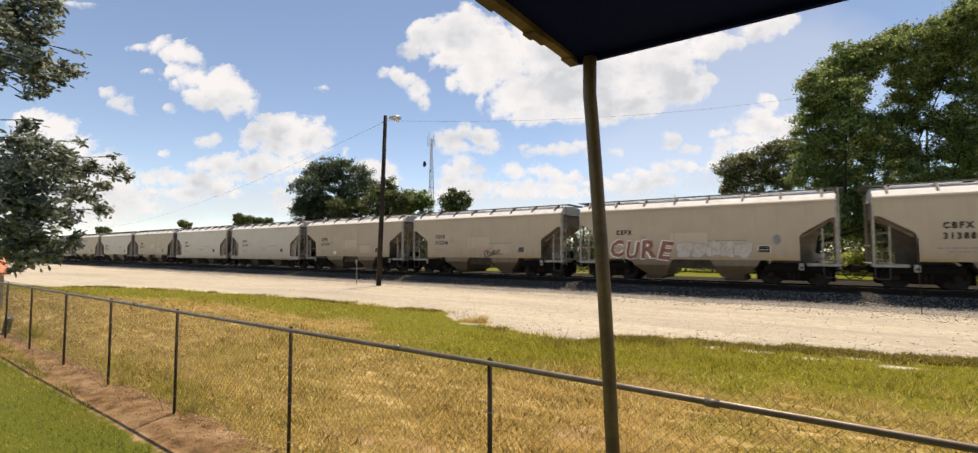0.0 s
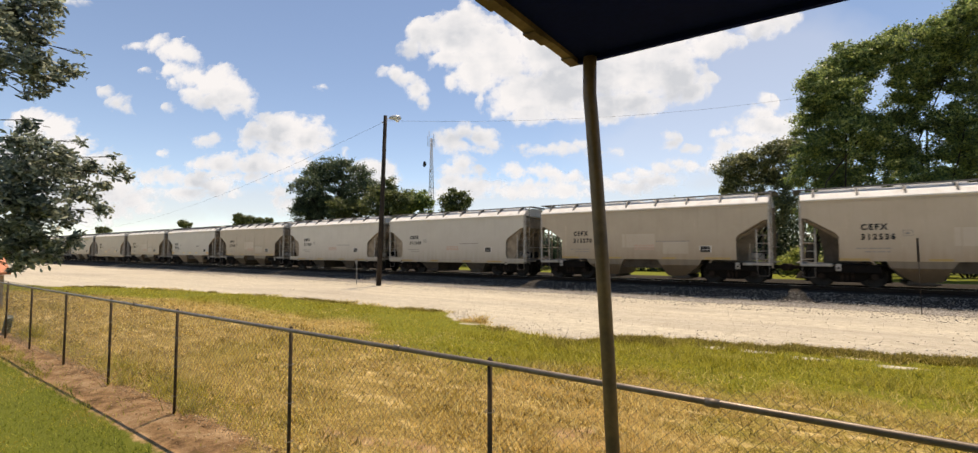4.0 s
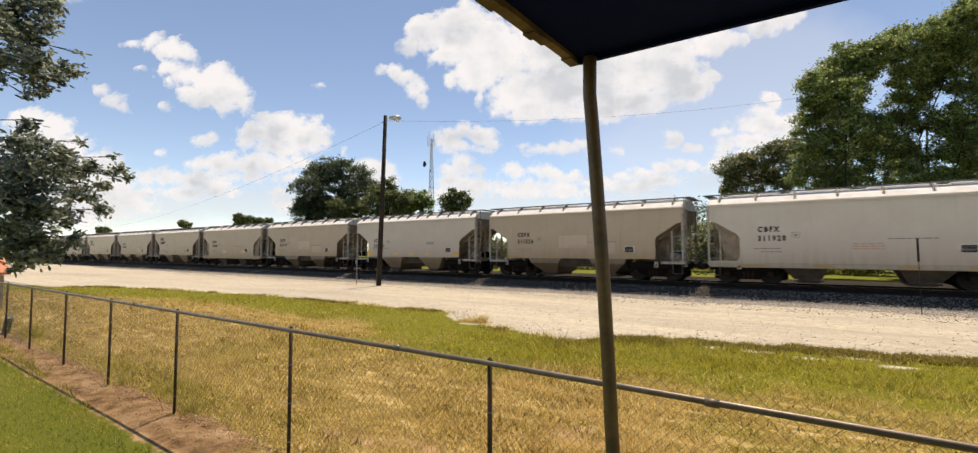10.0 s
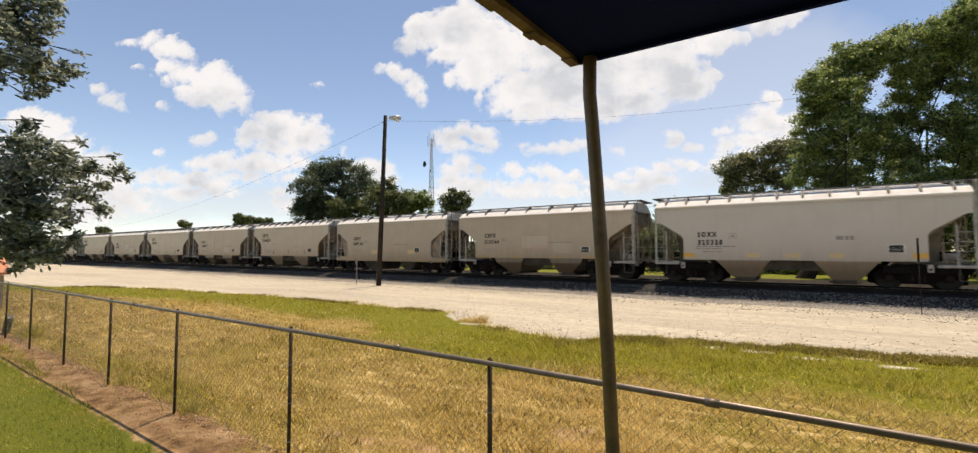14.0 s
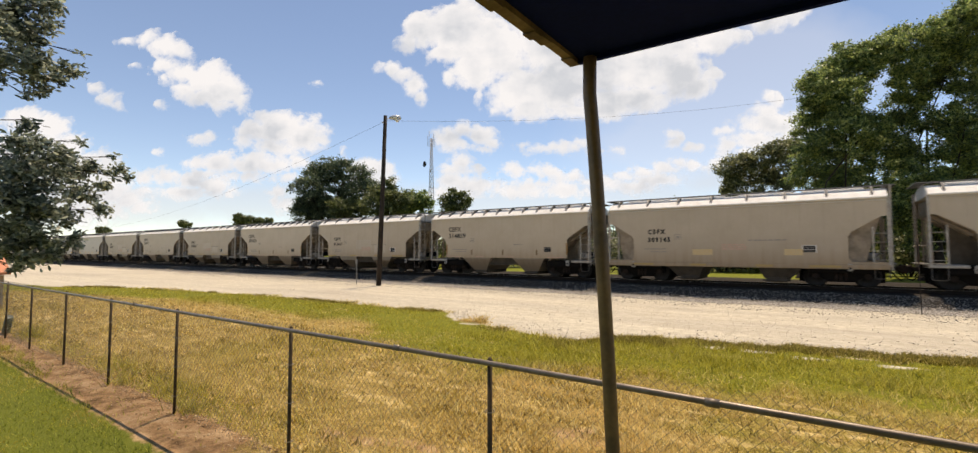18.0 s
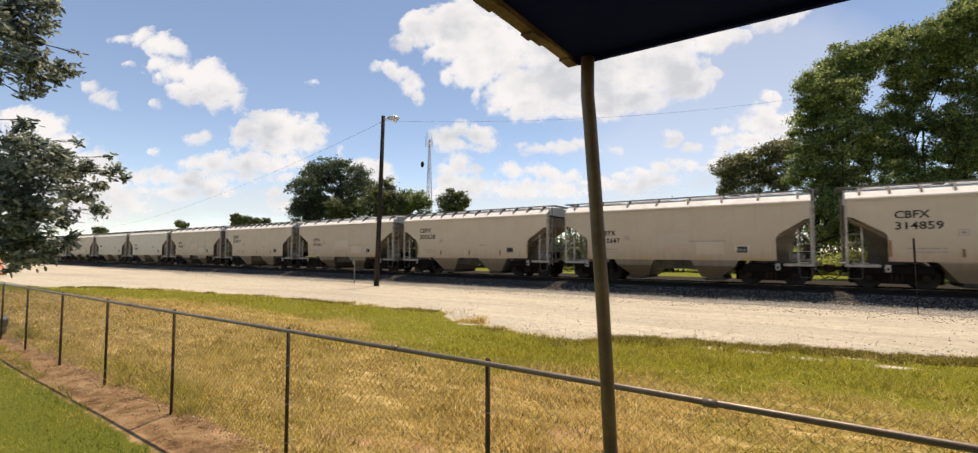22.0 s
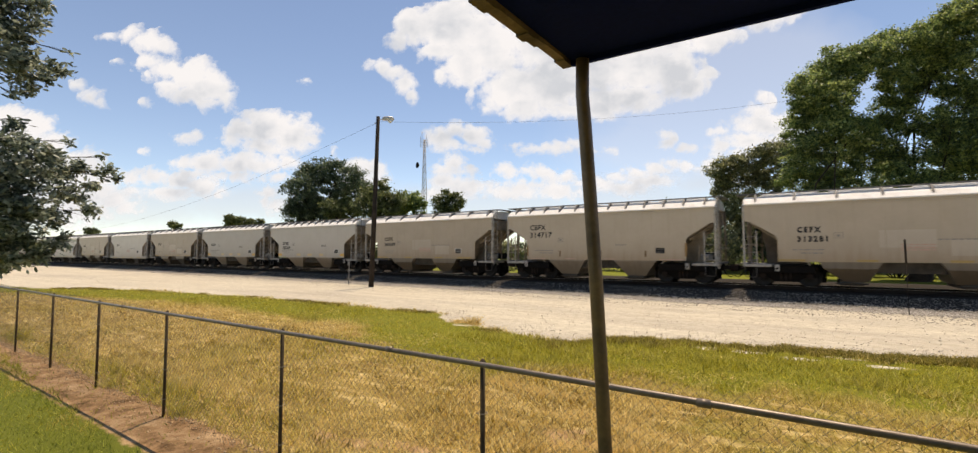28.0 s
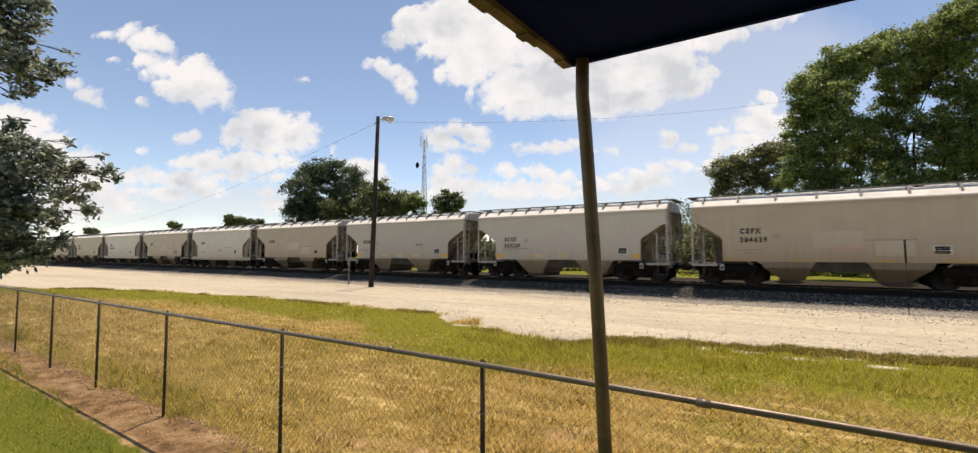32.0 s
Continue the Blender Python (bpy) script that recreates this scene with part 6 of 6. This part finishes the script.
# the field between the fence and the gravel
n = 330000
d = 2.6 + 30 * rng.random(n) ** 1.6
a = rng.uniform(radians(-14), radians(86), n)
fx, fy = -d * np.sin(a), d * np.cos(a)
keep = (fy > 2.5) & (fy < field_edge(fx) + 0.1 + 0.4 * wave(fx, fy, 3.0, 8))
for px, py, rx, ry in PALE:
    keep &= rng.random(n) > 0.88 * np.exp(-(((fx - px) / rx) ** 2 + ((fy - py) / ry) ** 2))
for px, py, rx, ry in ((-3.8, 3.05, 0.8, 0.3), (-2.05, 4.4, 0.5, 0.35), (-2.9, 3.35, 0.5, 0.25), (-1.9, 2.75, 0.5, 0.35)):
    keep &= rng.random(n) > 0.75 * np.exp(-(((fx - px) / rx) ** 2 + ((fy - py) / ry) ** 2))
fx, fy = fx[keep], fy[keep]
clump = wave(fx * 0.5, fy, 1.3, 9) + 0.8 * wave(fx * 0.6, fy, 3.6, 10)
keep = rng.random(len(fx)) < np.clip(0.62 + 0.75 * clump, 0.12, 1) * (1 - 0.25 * ease(-3, 0, fx) * ease(8, 6, fy))
fx, fy, clump = fx[keep], fy[keep], clump[keep]
band = ease(4.4, 1.6, field_edge(fx) - fy + 1.0 * wave(fx, fy, 0.9, 11))
near_post = 0.5 * ease(0.55, 0.1, np.abs(fy - 2.7)) * ease(-3, -7, fx)
rimmed = ease(0.1, 0.6, field_edge(fx) - fy)
lush = np.clip(band * (0.3 + 0.75 * rimmed) + 0.16 + 0.24 * ease(-2, 0.3, fx) + 0.5 * wave(fx, fy, 0.7, 12) + near_post, 0, 0.8) * np.minimum(rng.uniform(0.6, 1.1, len(fx)) + 0.3 * band, 1)
brown = (np.abs(field_edge(fx) - fy - 0.1) < np.where(fx > -2.5, 0.75, 0.4)) & (wave(fx, fy, 1.6, 31) > np.where(fx > -2.5, -0.15, 0.08))
lush = np.where(brown, lush * 0.25, lush)
tall = 0.07 + 0.075 * np.clip(clump, 0, 1) - 0.008 * band + 0.025 * np.exp(-np.abs(field_edge(fx) - fy) / 0.25)
field = blades("field_grass", fx, fy, tall, 0.0055 + 0.00035 * np.hypot(fx, fy), lush, rng, 0.65)
tagged(field, "patchy dry straw and green field grass", "grass", kind="stuff")

# scorched olive-brown fringe where the grass meets the gravel
FRINGE = blade_material("scorched_blades", [(0.0, (0.05, 0.038, 0.01)), (0.5, (0.23, 0.175, 0.04)), (1.0, (0.46, 0.36, 0.11))], 0.55)
n = 26000
ex = np.where(rng.random(n) < 0.6, rng.uniform(-4.6, 3.0, n), rng.uniform(-33, -4.6, n))
back = rng.random(n) ** 1.3
ey = field_edge(ex) - 0.02 - np.where(ex > -4.6, 0.75, 0.4) * back
keep = wave(ex, ey * 0.5, 1.1, 61) + 0.5 * wave(ex, ey, 3.0, 62) > np.where(ex > -4.6, -0.2, 0.1)
for px, py, rx, ry in PALE:
    keep &= rng.random(n) > 0.9 * np.exp(-(((ex - px) / rx) ** 2 + ((ey - py) / ry) ** 2))
ex, ey = ex[keep], ey[keep]
ob = blades("fringe_grass", ex, ey, np.full(len(ex), 0.085), 0.0065 + 0.00035 * np.hypot(ex, ey), rng.uniform(0.1, 0.6, len(ex)), rng, 0.7, FRINGE)
tagged(ob, "scorched olive-brown grass along the gravel edge", "grass", kind="stuff")

# straw lying flat in streaks
n = 120000
d = 2.7 + 14 * rng.random(n) ** 1.5
a = rng.uniform(radians(-14), radians(80), n)
sx, sy = -d * np.sin(a), d * np.cos(a)
mat = wave(sx * 0.5, sy, 2.4, 21) + 0.9 * wave(sx * 0.6, sy, 6.0, 22)
keep = (sy > 2.6) & (sy < field_edge(sx) - 1.2) & (rng.random(n) < np.clip(0.15 + 1.3 * mat, 0.03, 1) * (1 - 0.8 * ease(-3, 0, sx)))
sx, sy = sx[keep], sy[keep]
ob = blades("fallen_straw", sx, sy, np.full(len(sx), 0.028), 0.0042 + 0.0003 * np.hypot(sx, sy), rng.uniform(0, 0.12, len(sx)), rng, 3.2)
tagged(ob, "bleached straw lying flat in streaks", "straw", kind="stuff")

# the green lawn on the near side of the fence
n = 260000
lx, ly = rng.uniform(-21, 7, n), 2.3 - 7 * rng.random(n) ** 1.7
far_off = (lx > -3.2 - 2 * (rng.random(n) ** 2) * 4) & (rng.random(n) < 0.55)
lx, ly = lx[~far_off], ly[~far_off]
n = len(lx)
rim = np.interp(lx, [-14, -10.5, -8, -5], [2.25, 2.15, 1.97, 1.85]) + 0.13 * wave(lx, ly * 0, 2.0, 13) + 0.12 * wave(lx, ly * 0, 6.0, 14)
thin = np.where(ly < rim, 1.0, 0.04) * np.clip(0.8 + 0.8 * wave(lx, ly, 2.2, 15), 0.15, 1)
keep = (rng.random(n) < thin)
lx, ly = lx[keep], ly[keep]
lush = np.clip(0.90 + 0.85 * wave(lx, ly, 2.4, 16) + 0.3 * wave(lx, ly, 6.0, 26) + 0.1 * rng.normal(size=len(lx)) - 0.5 * np.exp(-np.abs(ly - rim[keep] + 0.12) / 0.12) * (wave(lx, ly, 3.0, 27) > 0.05), 0.25, 1)
lawn = blades("lawn_grass", lx, ly, 0.036 + 0.04 * np.exp(-np.abs(ly - rim[keep]) / 0.07), 0.0035, lush, rng, 0.6)
tagged(lawn, "short green mown lawn grass", "grass", kind="stuff")

# stray weeds
for wx, wy, wh in ((-2.35, 2.75, 0.16), (-5.85, 2.5, 0.13), (-7.9, 2.5, 0.12), (-7.5, 10.3, 0.2), (-7.95, 10.25, 0.1), (-13.7, 2.75, 0.35)):
    dead = wy > 9
    k = 260 if dead else 110
    ob = blades("weed_tuft", wx + rng.normal(size=k) * (0.10 if dead else 0.09), wy + rng.normal(size=k) * 0.07, np.full(k, wh), 0.008 if dead else 0.006, rng.uniform(0.0, 0.05, k) if dead else rng.uniform(0.4, 0.9, k), rng, 0.8 if dead else 0.45)
    tagged(ob, "tuft of dead brown weeds at the gravel edge" if wy > 9 else "tuft of taller green weeds in dry grass", "weed", "weeds along the fence")


def stones(name, x, y, size, material, rng):
    """Chipped pebbles, eight-cornered and squashed."""
    n = len(x)
    base = np.array([(1, 0, 0), (-1, 0, 0), (0, 1, 0), (0, -1, 0), (0, 0, 1), (0, 0, -1)], float)
    tri = np.array([(0, 2, 4), (2, 1, 4), (1, 3, 4), (3, 0, 4), (2, 0, 5), (1, 2, 5), (3, 1, 5), (0, 3, 5)])
    p = base[None] * rng.uniform(0.6, 1.2, (n, 6, 1)) * size[:, None, None]
    p += rng.normal(size=(n, 6, 3)) * size[:, None, None] * 0.22
    p[:, :, 2] *= 0.5
    a = rng.uniform(0, 6.28, n)
    c, s = np.cos(a)[:, None], np.sin(a)[:, None]
    px, py = p[:, :, 0] * c - p[:, :, 1] * s, p[:, :, 0] * s + p[:, :, 1] * c
    z = ground_z(x, y)
    v = np.stack([px + x[:, None], py + y[:, None], p[:, :, 2] + (z + size * 0.25)[:, None]], -1).reshape(-1, 3)
    f = (tri[None] + 6 * np.arange(n)[:, None, None]).reshape(-1, 3)
    return new(name, soup(name, v, f, material))


def stone_material(name, a, b2, c):
    m, nt, b = shader(name)
    geo = nt.nodes.new("ShaderNodeNewGeometry")
    nt.links.new(ramp(nt, geo.outputs["Random Per Island"], [(0, a), (0.5, b2), (1, c)]), b.inputs["Base Color"])
    b.inputs["Roughness"].default_value = 0.9
    return m


BALLAST = stone_material("ballast_stone", (0.25, 0.225, 0.19), (0.40, 0.36, 0.305), (0.62, 0.57, 0.49))
# same stone in a darker tone: the train's shade is in the colour
SHADED_STONE = stone_material("shaded_ballast_stone", (0.04, 0.037, 0.033), (0.115, 0.108, 0.097), (0.30, 0.285, 0.26))
PEBBLE = stone_material("limestone_pebble", (0.40, 0.34, 0.265), (0.58, 0.51, 0.415), (0.75, 0.69, 0.59))
n = 64000
bx = 10 - 90 * rng.random(n) ** 1.5
by = TRACK_Y - 2.0 - 2.7 * rng.random(n) ** 0.8
size = rng.uniform(0.018, 0.042, n)
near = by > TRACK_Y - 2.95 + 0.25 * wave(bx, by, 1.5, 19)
for pick, stone, words_ in ((near, SHADED_STONE, "ballast stones beside the rails, darkened for the train's shade"), (~near, BALLAST, "loose grey crushed-stone track ballast")):
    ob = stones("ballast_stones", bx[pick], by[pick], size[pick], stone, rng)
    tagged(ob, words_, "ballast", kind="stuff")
n = 15000
bx = 8 - 60 * rng.random(n) ** 1.4
by = rng.uniform(9.5, 23, n)
keep = by > field_edge(bx) + 0.2
ob = stones("gravel_pebbles", bx[keep], by[keep], 0.008 + 0.024 * rng.random(keep.sum()) ** 3, PEBBLE, rng)
tagged(ob, "scattered pale limestone pebbles on the gravel road", "gravel", kind="stuff")

n = 2200
bx = rng.uniform(-12, 5, n)
by = field_edge(bx) + 0.15 + 1.1 * rng.random(n) ** 1.4 + 0.3 * wave(bx, bx * 0, 1.3, 33)
keep = rng.random(n) < np.clip(0.4 + 1.6 * wave(bx, by, 1.1, 34), 0.05, 1)
ob = stones("edge_pebbles", bx[keep], by[keep], 0.01 + 0.022 * rng.random(keep.sum()) ** 2, PEBBLE, rng)
tagged(ob, "coarser pebbles gathered along the grass edge", "gravel", kind="stuff")

n = 7000
bx = 8 - 60 * rng.random(n) ** 1.4
by = TRACK_Y - 4.2 - 2.6 * rng.random(n) ** 2
ob = stones("spilled_stones", bx, by, rng.uniform(0.015, 0.04, n), BALLAST, rng)
tagged(ob, "grey stones spilled from the track bed", "gravel", kind="stuff")

# dead leaves and crumbs of earth along the bare strip by the fence
LITTER = stone_material("leaf_litter", (0.20, 0.11, 0.05), (0.42, 0.27, 0.14), (0.66, 0.50, 0.31))
n = 2600
lx = rng.uniform(-15, -3.5, n)
ly = 2.32 + 0.2 * rng.normal(size=n) + 0.1 * wave(lx, lx * 0, 2.5, 17)
ob = stones("leaf_litter", lx, ly, 0.003 + 0.012 * rng.random(n) ** 3, LITTER, rng)
tagged(ob, "dry brown leaf litter and crumbs of earth", "leaf litter", kind="stuff")

n = 1500
lx = rng.uniform(-15, -3.0, n)
ly = 2.47 + 0.07 * rng.normal(size=n) + 0.05 * wave(lx, lx * 0, 4.0, 28)
ob = stones("leaf_litter", lx, ly, 0.006 + 0.016 * rng.random(n) ** 2, LITTER, rng)
tagged(ob, "dry brown leaves caught along the foot of the fence", "leaf litter", kind="stuff")

# sleepers under the rails
SLEEPER = worn("creosoted_timber", (0.026, 0.021, 0.017), (0.05, 0.04, 0.03), 3, 0.9, spec=0.15)
me = Shape().box(-0.115, 0.115, -1.3, 1.3, -0.18, 0.0, 0.012).mesh("sleeper", SLEEPER)
for k in range(150):
    ob = part("sleeper", me, None, track)
    ob.location = (12 - 0.54 * k, TRACK_Y, Z0 - 0.165)

# ---- what moves ----
def train_shift(t):
    return 5.76 * t + 0.062 * max(0.0, t - 25.0)


TIMES = [0.0, 6.0, 12.0, 18.0, 24.0, 25.0, 26.0, 28.0, 30.0, 32.0]


def motions():
    for n, car in enumerate(train):
        walk(car, [(t, pose(FIRST_X - PITCH_LEN * n + train_shift(t), TRACK_Y, Z0)) for t in TIMES])
    # all wheels turn alike: one set of keys serves all front axles, one all rear axles
    for first in (0, 1):
        lead = wheelsets[first]
        spot = lead.location.copy()
        walk(lead, [(k / 15, Matrix.Translation(spot) @ Matrix.Rotation(train_shift(k / 15) / 0.457, 4, "Y")) for k in range(481)])
        for other in wheelsets[first + 2::2]:
            other.rotation_mode = "QUATERNION"
            keys = other.animation_data_create()
            keys.action = lead.animation_data.action
            keys.action_slot = lead.animation_data.action_slot
    for cloud_ob in clouds:
        start = cloud_ob.matrix_basis.copy()
        walk(cloud_ob, [(t, Matrix.Translation(DRIFT * t) @ start) for t in (0.0, 16.0, 32.0)])


motions()
